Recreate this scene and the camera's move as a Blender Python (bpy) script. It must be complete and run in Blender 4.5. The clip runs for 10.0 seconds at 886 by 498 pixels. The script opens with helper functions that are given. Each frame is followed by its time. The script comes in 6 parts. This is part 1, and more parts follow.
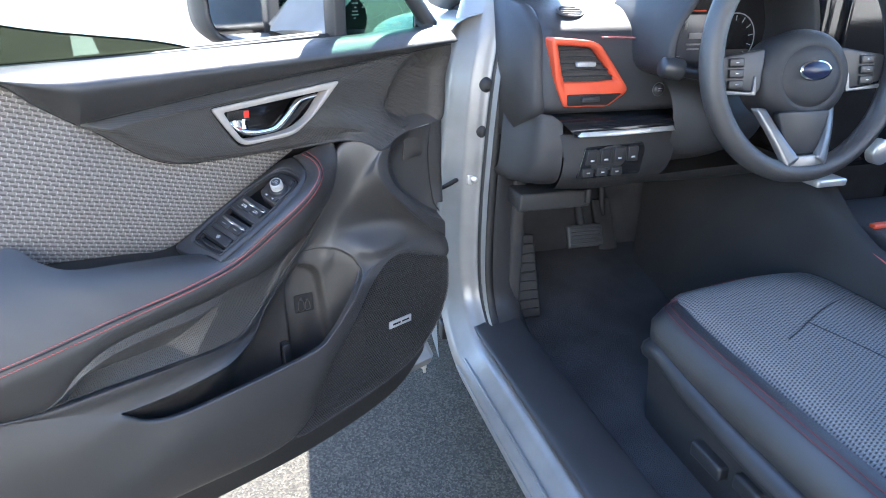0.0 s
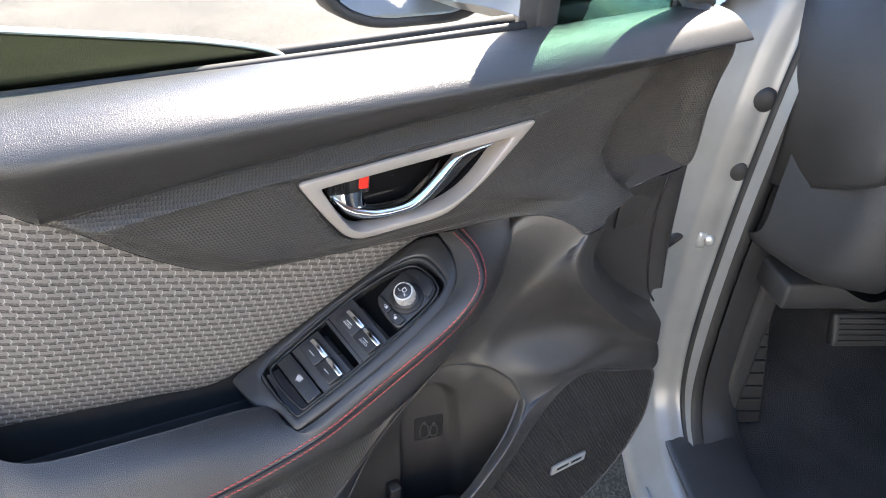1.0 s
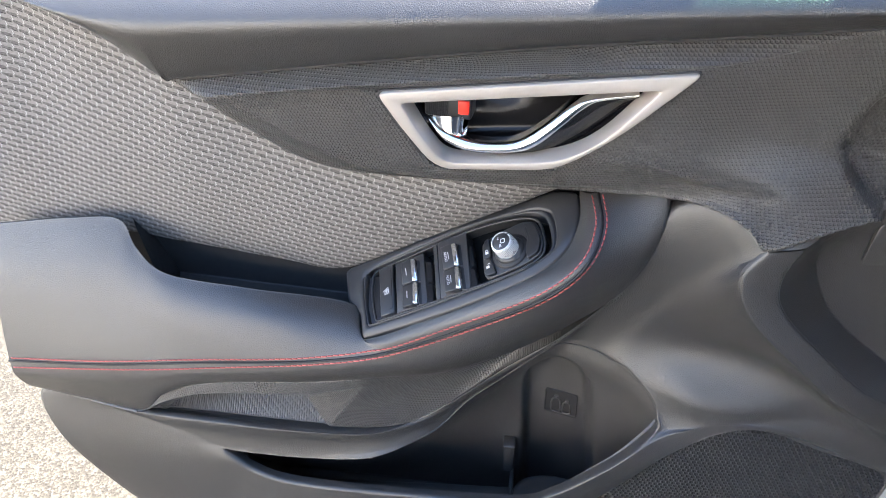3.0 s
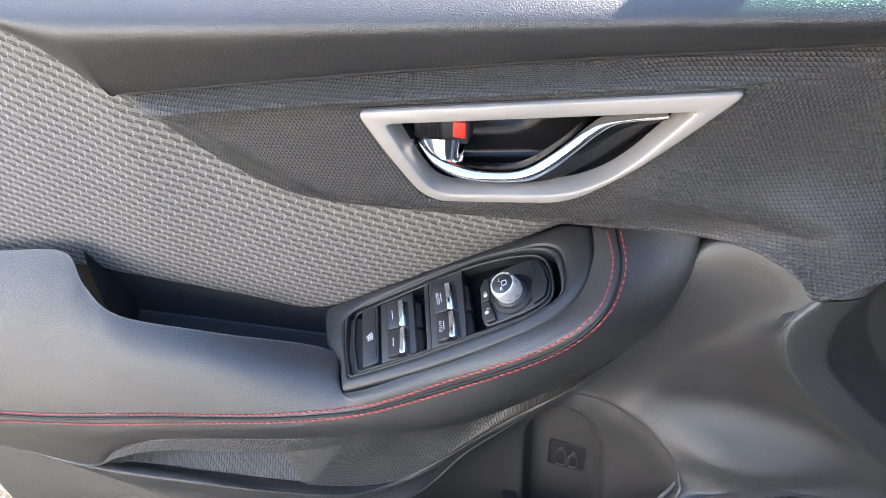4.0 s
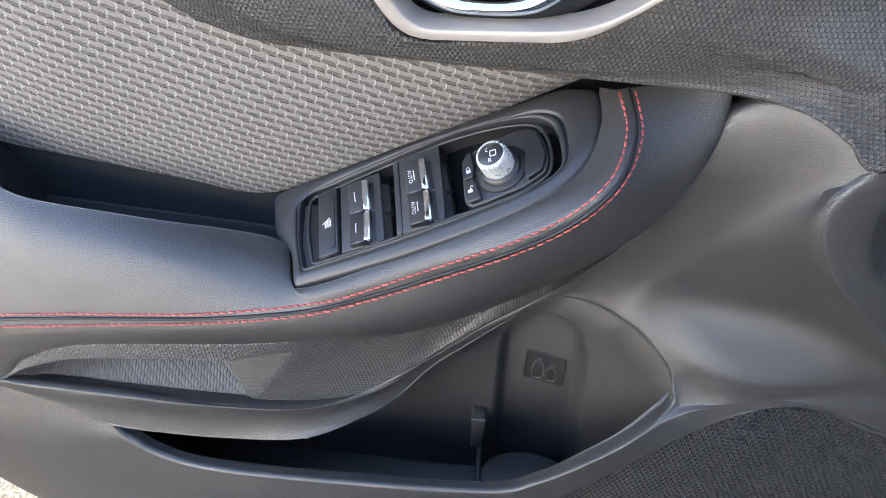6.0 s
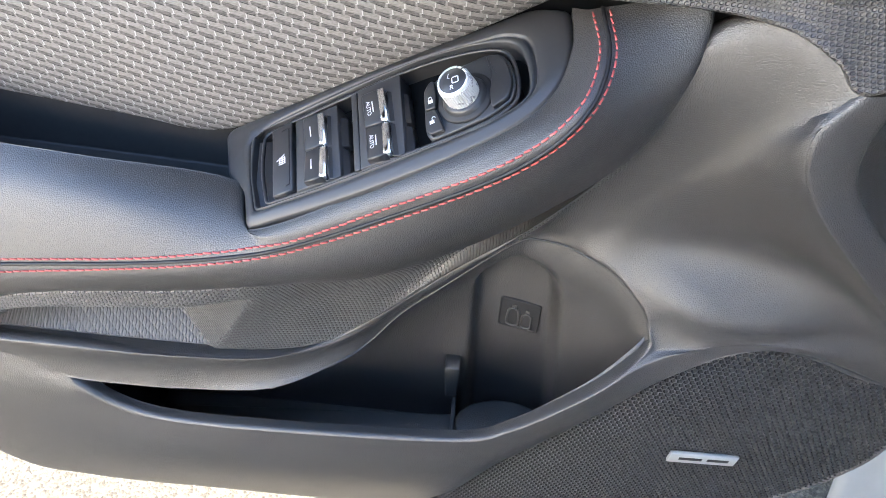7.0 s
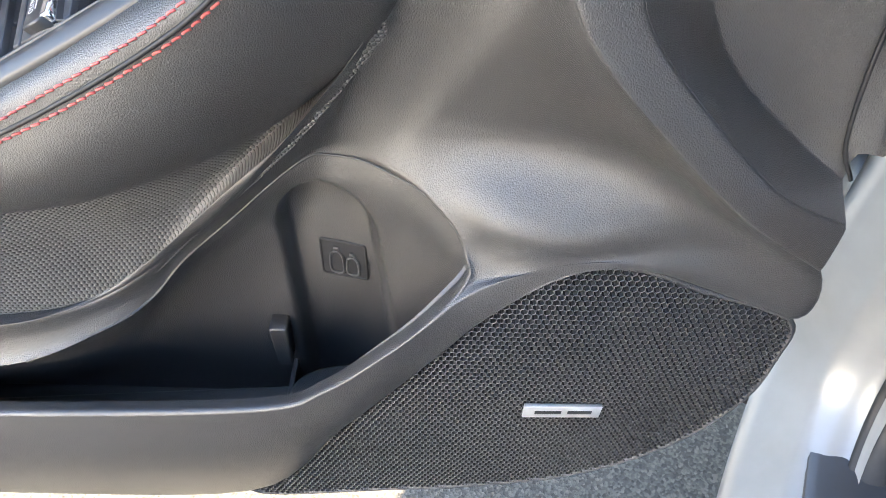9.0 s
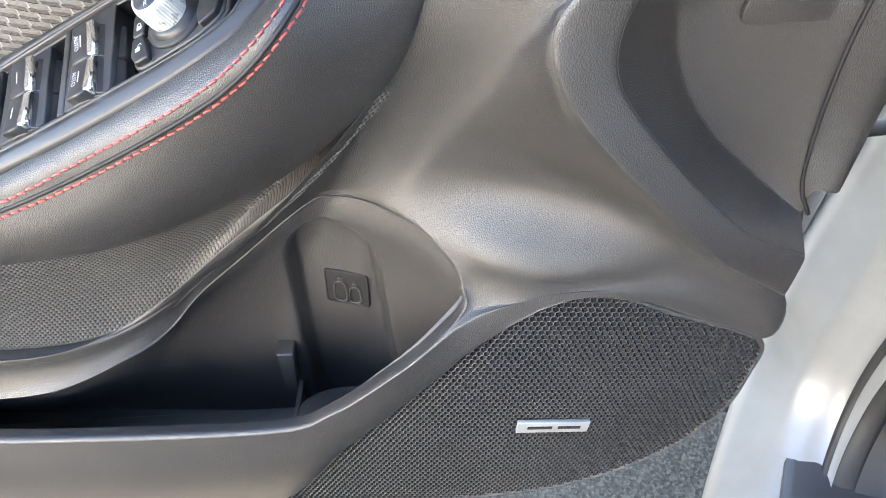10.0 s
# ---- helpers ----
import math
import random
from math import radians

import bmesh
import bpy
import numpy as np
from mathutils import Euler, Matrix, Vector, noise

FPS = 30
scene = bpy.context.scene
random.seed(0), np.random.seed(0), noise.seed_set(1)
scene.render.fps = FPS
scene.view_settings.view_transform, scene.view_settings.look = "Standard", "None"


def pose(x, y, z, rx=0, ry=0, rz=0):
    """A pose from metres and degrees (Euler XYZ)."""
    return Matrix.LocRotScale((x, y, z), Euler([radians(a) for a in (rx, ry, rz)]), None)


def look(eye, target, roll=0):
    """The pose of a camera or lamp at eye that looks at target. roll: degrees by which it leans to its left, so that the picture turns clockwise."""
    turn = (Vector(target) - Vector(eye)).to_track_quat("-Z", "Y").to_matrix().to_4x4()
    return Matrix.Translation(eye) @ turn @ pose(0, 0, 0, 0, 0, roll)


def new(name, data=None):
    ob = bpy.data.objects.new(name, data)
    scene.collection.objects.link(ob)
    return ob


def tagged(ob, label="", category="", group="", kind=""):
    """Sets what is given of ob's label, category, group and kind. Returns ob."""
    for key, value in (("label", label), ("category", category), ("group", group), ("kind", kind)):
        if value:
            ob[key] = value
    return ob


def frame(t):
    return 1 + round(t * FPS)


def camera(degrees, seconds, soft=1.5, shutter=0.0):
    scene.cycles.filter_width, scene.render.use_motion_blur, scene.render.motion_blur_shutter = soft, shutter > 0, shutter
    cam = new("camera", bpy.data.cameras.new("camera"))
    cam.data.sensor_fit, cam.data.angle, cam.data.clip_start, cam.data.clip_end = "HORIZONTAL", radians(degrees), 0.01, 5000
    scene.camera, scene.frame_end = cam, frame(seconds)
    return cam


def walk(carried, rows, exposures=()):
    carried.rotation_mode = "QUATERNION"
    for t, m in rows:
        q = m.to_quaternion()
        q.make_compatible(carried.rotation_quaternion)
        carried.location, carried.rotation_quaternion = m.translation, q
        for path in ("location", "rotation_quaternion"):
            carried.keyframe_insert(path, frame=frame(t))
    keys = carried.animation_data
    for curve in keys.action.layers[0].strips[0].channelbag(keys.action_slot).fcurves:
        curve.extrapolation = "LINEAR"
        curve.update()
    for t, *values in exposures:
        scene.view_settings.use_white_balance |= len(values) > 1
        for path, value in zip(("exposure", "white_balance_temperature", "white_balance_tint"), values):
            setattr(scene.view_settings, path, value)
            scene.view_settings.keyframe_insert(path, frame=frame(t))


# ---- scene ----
cam = camera(68.3, 10.0, 0.95)
EXPOSURES = [(0.0, 3.05, 5900, 10), (0.5, 3.36, 6200, 11), (1.0, 2.82, 6850, 12), (1.5, 2.42, 7450, 13), (2.0, 2.75, 6850, 12), (2.7, 3.28, 6750, 12), (4.0, 3.27, 6650, 12), (4.5, 3.22, 6600, 12),
             (6.0, 3.42, 6700, 12), (7.5, 3.95, 6950, 11), (8.2, 4.08, 7050, 11), (9.0, 4.12, 7100, 11), (10.0, 4.2, 7250, 11)]
PATH = [
    (0, (0.012, 0.018, 1.087), (1.273, 1.354, 0.296), 0.9),
    (0.3, (0.087, 0.18, 1.097), (1.242, 1.557, 0.221), 1.0),
    (0.5, (0.142, 0.284, 1.102), (1.242, 1.664, 0.16), 1.2),
    (0.7, (0.184, 0.371, 1.117), (1.23, 1.751, 0.117), 1.4),
    (1, (0.253, 0.447, 1.117), (1.131, 1.901, 0.061), 2.8),
    (1.3, (0.349, 0.479, 1.117), (0.864, 2.087, 0.047), 2.0),
    (1.5, (0.404, 0.483, 1.116), (0.713, 2.133, 0.028), 2.5),
    (2, (0.462, 0.478, 1.109), (0.447, 2.1, -0.061), 1.8),
    (2.5, (0.48, 0.461, 1.1), (0.229, 2.025, -0.12), -2.2),
    (2.7, (0.483, 0.457, 1.096), (0.194, 2.007, -0.134), -3.0),
    (3.8, (0.485, 0.502, 1.082), (0.185, 2.047, -0.151), -3.5),
    (4, (0.474, 0.523, 1.067), (0.196, 2.097, -0.134), -2.6),
    (4.5, (0.452, 0.566, 1.038), (0.221, 2.163, -0.144), -0.3),
    (5, (0.443, 0.567, 1.034), (0.245, 2.164, -0.153), 0.3),
    (5.5, (0.444, 0.564, 1.031), (0.261, 2.154, -0.168), 0.6),
    (5.8, (0.451, 0.562, 1.014), (0.285, 2.08, -0.277), 1.0),
    (6, (0.456, 0.556, 0.993), (0.329, 2.022, -0.362), 1.6),
    (6.2, (0.469, 0.554, 0.978), (0.328, 1.984, -0.413), 1.4),
    (7.3, (0.471, 0.572, 0.965), (0.411, 1.936, -0.496), 2.4),
    (7.5, (0.485, 0.574, 0.949), (0.436, 1.931, -0.519), 2.3),
    (7.8, (0.511, 0.587, 0.92), (0.481, 1.933, -0.56), 2.7),
    (8, (0.53, 0.596, 0.898), (0.503, 1.924, -0.597), 2.2),
    (8.5, (0.565, 0.588, 0.88), (0.573, 1.946, -0.589), 2.4),
    (9, (0.574, 0.593, 0.887), (0.598, 1.971, -0.562), 2.1),
    (9.5, (0.571, 0.597, 0.889), (0.591, 1.976, -0.56), 2.2),
    (10, (0.568, 0.581, 0.92), (0.626, 1.977, -0.51), 2.1),
]
walk(cam, [(t, look(eye, target, roll)) for t, eye, target, roll in PATH], EXPOSURES)

import functools

# ---- world, sun, exposure ----
SUN_AZ, SUN_EL = 41.0, 47.0
world = bpy.data.worlds.new("sky")
scene.world = world
world.use_nodes = True
wn = world.node_tree.nodes
sky = wn.new("ShaderNodeTexSky")
sky.sky_type = "NISHITA"
sky.sun_disc = False
sky.sun_elevation, sky.sun_rotation = radians(SUN_EL), radians(90 - SUN_AZ)
sky.air_density, sky.dust_density, sky.ozone_density = 1.0, 0.3, 3.0
wn["Background"].inputs["Strength"].default_value = 0.14
world.node_tree.links.new(sky.outputs["Color"], wn["Background"].inputs["Color"])
sun = new("sun", bpy.data.lights.new("sun", "SUN"))
sun.data.energy, sun.data.angle, sun.data.color = 4.7, radians(0.53), (1.0, 0.94, 0.85)
sun_way = Vector((math.cos(radians(SUN_AZ)) * math.cos(radians(SUN_EL)), math.sin(radians(SUN_AZ)) * math.cos(radians(SUN_EL)), math.sin(radians(SUN_EL))))
sun.matrix_world = look(sun_way * 20, (0, 0, 0))

# the car stands turned against the opened door: car x right, y ahead, z up
CAR = pose(0.90, 0.90, 0, 0, 0, -26.5)


# ---- materials ----
def shader(name, colour, rough=0.5, metal=0.0, spec=0.5, coat=0.0):
    m = bpy.data.materials.new(name)
    m.use_nodes = True
    b = m.node_tree.nodes["Principled BSDF"]
    b.inputs["Base Color"].default_value = (*colour, 1)
    b.inputs["Roughness"].default_value, b.inputs["Metallic"].default_value = rough, metal
    b.inputs["Specular IOR Level"].default_value = spec
    b.inputs["Coat Weight"].default_value = coat
    return m, m.node_tree.nodes, m.node_tree.links, b


def coords(nodes, links, rot=(0, 0, 0), scale=(1, 1, 1)):
    c = nodes.new("ShaderNodeTexCoord")
    mp = nodes.new("ShaderNodeMapping")
    mp.inputs["Rotation"].default_value = [radians(a) for a in rot]
    mp.inputs["Scale"].default_value = scale
    links.new(c.outputs["Object"], mp.inputs["Vector"])
    return mp.outputs["Vector"]


def math_node(nodes, links, op, a, b=None):
    n = nodes.new("ShaderNodeMath")
    n.operation = op
    for k, v in ((0, a), (1, b)):
        if v is None:
            continue
        if isinstance(v, (int, float)):
            n.inputs[k].default_value = v
        else:
            links.new(v, n.inputs[k])
    return n.outputs[0]


def noise_fac(nodes, links, vec, scale, detail=3.0):
    n = nodes.new("ShaderNodeTexNoise")
    n.inputs["Scale"].default_value, n.inputs["Detail"].default_value = scale, detail
    links.new(vec, n.inputs["Vector"])
    return n.outputs["Fac"]


def ramp(nodes, links, fac, stops):
    r = nodes.new("ShaderNodeValToRGB")
    while len(r.color_ramp.elements) < len(stops):
        r.color_ramp.elements.new(0.5)
    for e, (p, c) in zip(r.color_ramp.elements, stops):
        e.position, e.color = p, (*c, 1)
    links.new(fac, r.inputs["Fac"])
    return r.outputs["Color"]


def bump(nodes, links, b, height, strength, distance, prev=None):
    n = nodes.new("ShaderNodeBump")
    n.inputs["Strength"].default_value, n.inputs["Distance"].default_value = strength, distance
    links.new(height, n.inputs["Height"])
    if prev:
        links.new(prev, n.inputs["Normal"])
    links.new(n.outputs["Normal"], b.inputs["Normal"])
    return n.outputs["Normal"]


def varied(nodes, links, b, vec, dark, light, rough_lo, rough_hi, scale=9.0):
    """Slow stains in colour and gloss, with fine dust."""
    slow = noise_fac(nodes, links, vec, scale, 5.0)
    links.new(ramp(nodes, links, slow, [(0.3, dark), (0.7, light)]), b.inputs["Base Color"])
    fine = noise_fac(nodes, links, vec, scale * 14, 3.0)
    r = nodes.new("ShaderNodeMapRange")
    r.inputs["To Min"].default_value, r.inputs["To Max"].default_value = rough_lo, rough_hi
    links.new(fine, r.inputs["Value"])
    links.new(r.outputs["Result"], b.inputs["Roughness"])


def grained(name, dark, light, rough=(0.4, 0.5), cell=900.0, depth=0.00022, spec=0.5):
    """Black moulded plastic or leather with a pebbled grain."""
    m, n, l, b = shader(name, light, spec=spec)
    v = coords(n, l)
    varied(n, l, b, v, dark, light, *rough)
    vo = n.new("ShaderNodeTexVoronoi")
    vo.feature = "DISTANCE_TO_EDGE"
    vo.inputs["Scale"].default_value = cell
    l.new(v, vo.inputs["Vector"])
    sm = n.new("ShaderNodeMapRange")
    sm.inputs["From Max"].default_value = 0.28
    l.new(vo.outputs["Distance"], sm.inputs["Value"])
    p = bump(n, l, b, sm.outputs["Result"], 0.75, depth)
    bump(n, l, b, noise_fac(n, l, v, cell * 0.6, 1.0), 0.35, depth * 0.8, p)
    return m


def lattice(nodes, links, vec, waves, wrap=0.45, unrolled=False):
    """Sum of plane waves given by their wave vectors (turns per metre in x and z), carried on over folds that face up."""
    total = None
    for kx, kz in waves:
        d = nodes.new("ShaderNodeVectorMath")
        d.operation = "DOT_PRODUCT"
        d.inputs[1].default_value = (kx * 2 * math.pi, kz * 2 * math.pi, 0) if unrolled else (kx * 2 * math.pi, -wrap * kz * 2 * math.pi, kz * 2 * math.pi)
        links.new(vec, d.inputs[0])
        c = math_node(nodes, links, "COSINE", d.outputs["Value"])
        total = c if total is None else math_node(nodes, links, "ADD", total, c)
    return total


def dotted(name, dark, light, pitch, depth, rough=(0.36, 0.46), angle=0.0, groove=(-0.9, 0.4), unrolled=False):
    """Plastic with a hexagonal net of raised flat dots between narrow grooves."""
    m, n, l, b = shader(name, light)
    v = coords(n, l)
    k = 1 / (pitch * 0.866)
    waves = [(k * math.cos(radians(a + angle)), k * math.sin(radians(a + angle))) for a in (0, 60, 120)]
    q = n.new("ShaderNodeMapRange")
    q.interpolation_type = "SMOOTHSTEP"
    q.inputs["From Min"].default_value, q.inputs["From Max"].default_value = groove
    flat = v
    if unrolled:
        uv = n.new("ShaderNodeUVMap")
        uv.uv_map = "unrolled"
        flat = uv.outputs["UV"]
    l.new(lattice(n, l, flat, waves, 0.45, unrolled), q.inputs["Value"])
    varied(n, l, b, v, dark, light, *rough)
    p = bump(n, l, b, q.outputs["Result"], 1.0, depth)
    bump(n, l, b, noise_fac(n, l, v, 1800, 2.0), 0.25, 0.0001, p)
    return m


M_BELT = grained("soft_upper_trim", (0.030, 0.0288, 0.0275), (0.041, 0.0393, 0.0376), (0.31, 0.40), 760, 0.00015, 0.8)
M_TRIM = grained("grained_plastic", (0.034, 0.0325, 0.031), (0.046, 0.0440, 0.042), (0.30, 0.38), 760, 0.00018, 0.9)
M_LEATHER = grained("armrest_leather", (0.033, 0.032, 0.031), (0.045, 0.0435, 0.042), (0.34, 0.42), 900, 0.00016, 0.8)
M_GARNISH = dotted("dotted_garnish", (0.056, 0.052, 0.047), (0.070, 0.066, 0.060), 0.0025, 0.00085, (0.26, 0.35), angle=30, groove=(-1.1, 0.9), unrolled=True)
M_INSERT = dotted("ribbed_insert", (0.060, 0.058, 0.055), (0.083, 0.080, 0.076), 0.0027, 0.00070, (0.28, 0.38), angle=12, groove=(-1.3, 0.8))


def plain(name, colour, rough, metal=0.0, coat=0.0, spec=0.5):
    m, n, l, b = shader(name, colour, rough, metal, spec, coat)
    v = coords(n, l)
    varied(n, l, b, v, [c * 0.85 for c in colour], [min(1, c * 1.12) for c in colour], rough * 0.85, min(1, rough * 1.15), 14)
    bump(n, l, b, noise_fac(n, l, v, 1500, 2.0), 0.12, 0.0001)
    return m


M_SATIN = plain("satin_silver", (0.40, 0.360, 0.315), 0.40, 0.3)
M_KNOB = plain("knob_silver", (0.68, 0.67, 0.65), 0.28, 0.4)
M_CHROME = plain("chrome", (0.86, 0.87, 0.88), 0.07, 1.0)
M_GLOSS = plain("gloss_black", (0.012, 0.012, 0.013), 0.12)
M_BOWL = plain("bowl_black", (0.010, 0.010, 0.011), 0.16, spec=0.22)
M_BLACK = plain("black_plastic", (0.034, 0.034, 0.035), 0.40)
M_SWITCH = plain("switch_black", (0.024, 0.024, 0.025), 0.36)
M_RUBBER = plain("black_rubber", (0.018, 0.018, 0.018), 0.62)
M_DARK = plain("dark_plastic", (0.010, 0.010, 0.011), 0.6)
M_RED = plain("red_marker", (0.75, 0.035, 0.02), 0.4)
M_THREAD = plain("red_thread", (0.56, 0.105, 0.095), 0.42)
M_ORANGE = plain("orange_red_trim", (0.62, 0.085, 0.035), 0.38)
M_PAINT = plain("silver_paint", (0.245, 0.245, 0.24), 0.38, 0.18, 0.4)
M_WHITE = plain("white_print", (0.62, 0.62, 0.62), 0.5)
M_DIM = plain("grey_print", (0.34, 0.34, 0.34), 0.5)
M_SPOKE = plain("satin_grey", (0.21, 0.21, 0.21), 0.34, 0.6)
M_BADGE = plain("badge_metal", (0.68, 0.68, 0.66), 0.35, 0.7)
M_CARPET = grained("carpet", (0.042, 0.043, 0.046), (0.078, 0.079, 0.083), (0.85, 0.95), 400, 0.0015, 0.2)
M_DASH = grained("dash_plastic", (0.024, 0.024, 0.025), (0.034, 0.034, 0.035), (0.44, 0.54), 700, 0.0002, 0.45)
M_LIGHTTRIM = grained("pale_headliner", (0.30, 0.28, 0.25), (0.36, 0.34, 0.30), (0.7, 0.8), 900, 0.0002)


def fabric(name, row, block, shift, slant, flat=False, gain=1.0, depth=1.0, checked=False):
    """Woven cloth: slanting rows, half pale and half dark, cut into slabs with a bright thread at each slab's end."""
    m, n, l, b = shader(name, (0.13, 0.13, 0.13), 0.85, spec=0.25)
    v = coords(n, l)
    mn = functools.partial(math_node, n, l)
    sw = n.new("ShaderNodeSeparateXYZ")
    l.new(v, sw.inputs[0])
    wob = noise_fac(n, l, v, 160, 2.0)
    x, y = sw.outputs["X"], sw.outputs["Y" if flat else "Z"]
    y = mn("ADD", mn("ADD", y, mn("MULTIPLY", x, slant)), mn("MULTIPLY", wob, row * 0.22))
    r = mn("DIVIDE", y, row)
    fv = mn("FRACT", r)
    u = mn("ADD", mn("DIVIDE", mn("ADD", x, mn("MULTIPLY", wob, block * 0.2)), block), mn("MULTIPLY", mn("FLOOR", r), shift))

    def soft(a, lo, hi, to0=0.0, to1=1.0):
        q = n.new("ShaderNodeMapRange")
        q.interpolation_type = "SMOOTHSTEP"
        for k, w in (("From Min", lo), ("From Max", hi), ("To Min", to0), ("To Max", to1)):
            q.inputs[k].default_value = w
        l.new(a, q.inputs["Value"])
        return q.outputs["Result"]

    band = soft(mn("ABSOLUTE", mn("SUBTRACT", fv, 0.28)), 0.17, 0.23, 1.0, 0.0)
    fu = mn("FRACT", mn("ADD", u, mn("MULTIPLY", band, 0.10)))
    dark = mn("MULTIPLY", band, soft(mn("ABSOLUTE", mn("SUBTRACT", fu, 0.55)), *((0.26, 0.34) if checked else (0.40, 0.45)), 1.0, 0.0))
    tick = mn("MULTIPLY", soft(mn("ABSOLUTE", mn("SUBTRACT", fu, 0.07)), 0.025, 0.06, 1.0, 0.0), soft(mn("ABSOLUTE", mn("SUBTRACT", fv, 0.70)), 0.28, 0.36, 1.0, 0.0))
    line = mn("MULTIPLY", soft(mn("ABSOLUTE", mn("SUBTRACT", fv, 0.04)), 0.04, 0.08, 1.0, 0.0), soft(mn("ABSOLUTE", mn("SUBTRACT", fu, 0.62)), 0.22, 0.28, 1.0, 0.0))
    st = n.new("ShaderNodeTexNoise")
    mp = n.new("ShaderNodeMapping")
    mp.inputs["Scale"].default_value = (500, 1300, 1300) if flat else (500, 500, 1500)
    l.new(v, mp.inputs["Vector"])
    l.new(mp.outputs[0], st.inputs["Vector"])
    st.inputs["Scale"].default_value, st.inputs["Detail"].default_value = 1.0, 2.0

    def blend(fac, a, c):
        q = n.new("ShaderNodeMix")
        q.data_type = "RGBA"
        l.new(fac, q.inputs["Factor"])
        for k, w in ((6, a), (7, c)):
            if isinstance(w, tuple):
                q.inputs[k].default_value = (*w, 1)
            else:
                l.new(w, q.inputs[k])
        return q.outputs[2]

    pale = ramp(n, l, st.outputs["Fac"], [(0.3, tuple(c * gain for c in (0.160, 0.149, 0.138))), (0.7, tuple(c * gain for c in (0.245, 0.229, 0.212)))])
    deep = ramp(n, l, st.outputs["Fac"], [(0.32, tuple(c * depth for c in (0.072, 0.068, 0.062))), (0.68, tuple(c * depth for c in (0.162, 0.152, 0.140)))])
    c = blend(dark, pale, deep)
    c = blend(line, c, (0.040, 0.038, 0.036))
    c = blend(tick, c, (0.40, 0.385, 0.36))
    l.new(c, b.inputs["Base Color"])
    h = mn("ADD", mn("SUBTRACT", mn("ADD", tick, 0.6), mn("MULTIPLY", dark, 0.5)), mn("MULTIPLY", line, -0.6))
    p = bump(n, l, b, h, 0.8, 0.0005)
    bump(n, l, b, st.outputs["Fac"], 0.5, 0.0003, p)
    return m


M_FABRIC = fabric("woven_door_cloth", 0.0059, 0.0085, 0.235, 0.30, False, 1.0, 0.90)
M_SEATCLOTH = fabric("woven_seat_cloth", 0.0050, 0.0060, 0.5, 0.05, True, 1.15, 0.62, True)


def asphalt():
    m, n, l, b = shader("asphalt", (0.1, 0.1, 0.1), 0.9, spec=0.3)
    v = coords(n, l)
    vo = n.new("ShaderNodeTexVoronoi")
    vo.inputs["Scale"].default_value = 240
    l.new(v, vo.inputs["Vector"])
    stones = ramp(n, l, vo.outputs["Color"], [(0.15, (0.041, 0.037, 0.030)), (0.5, (0.070, 0.063, 0.050)), (0.9, (0.128, 0.114, 0.092))])
    slow = ramp(n, l, noise_fac(n, l, v, 1.3, 6.0), [(0.3, (0.75, 0.74, 0.73)), (0.7, (1.15, 1.13, 1.1))])
    mix = n.new("ShaderNodeMix")
    mix.data_type, mix.blend_type = "RGBA", "MULTIPLY"
    mix.inputs["Factor"].default_value = 1.0
    l.new(stones, mix.inputs[6])
    l.new(slow, mix.inputs[7])
    l.new(mix.outputs[2], b.inputs["Base Color"])
    p = bump(n, l, b, vo.outputs["Distance"], 0.5, 0.003)
    bump(n, l, b, noise_fac(n, l, v, 420, 3.0), 0.5, 0.002, p)
    return m


M_ASPHALT = asphalt()


def tinted_glass(name, colour):
    m, n, l, b = shader(name, colour, 0.02)
    clear, gloss, mix, fres = (n.new("ShaderNode" + k) for k in ("BsdfTransparent", "BsdfGlossy", "MixShader", "LayerWeight"))
    clear.inputs["Color"].default_value = (*colour, 1)
    gloss.inputs["Roughness"].default_value = 0.01
    fres.inputs["Blend"].default_value = 0.12
    l.new(fres.outputs["Facing"], mix.inputs[0])
    l.new(clear.outputs[0], mix.inputs[1])
    l.new(gloss.outputs[0], mix.inputs[2])
    l.new(mix.outputs[0], n["Material Output"].inputs["Surface"])
    return m


M_GLASS = tinted_glass("green_glass", (0.32, 0.47, 0.40))
M_DARKGLASS = tinted_glass("dark_green_glass", (0.31, 0.345, 0.285))
M_MIRROR = plain("mirror_silver", (0.88, 0.9, 0.9), 0.02, 1.0)


# ---- builders ----
def thing(name, label, category, place=(0, 0, 0), group="", kind=""):
    e = new(name)
    e.empty_display_size = 0.05
    e.matrix_world = Matrix.Translation(place)
    return tagged(e, label, category, group, kind)


def part(name, bm, material, parent=None, label="", smooth=True):
    """One mesh object, in world coordinates, under a thing or a part."""
    me = bpy.data.meshes.new(name)
    if smooth:
        for f in bm.faces:
            f.smooth = True
    bm.to_mesh(me)
    bm.free()
    me.materials.append(material)
    ob = new(name, me)
    if parent:
        ob.parent = parent
        w = Matrix.Identity(4)
        p = parent
        while p:
            w = p.matrix_basis @ w
            p = p.parent
        ob.matrix_parent_inverse = w.inverted() if parent.type == "EMPTY" else Matrix.Identity(4)
    return tagged(ob, label)


def catmull(p0, p1, p2, p3, t):
    return 0.5 * ((2 * p1) + (-p0 + p2) * t + (2 * p0 - 5 * p1 + 4 * p2 - p3) * t * t + (-p0 + 3 * p1 - 3 * p2 + p3) * t ** 3)


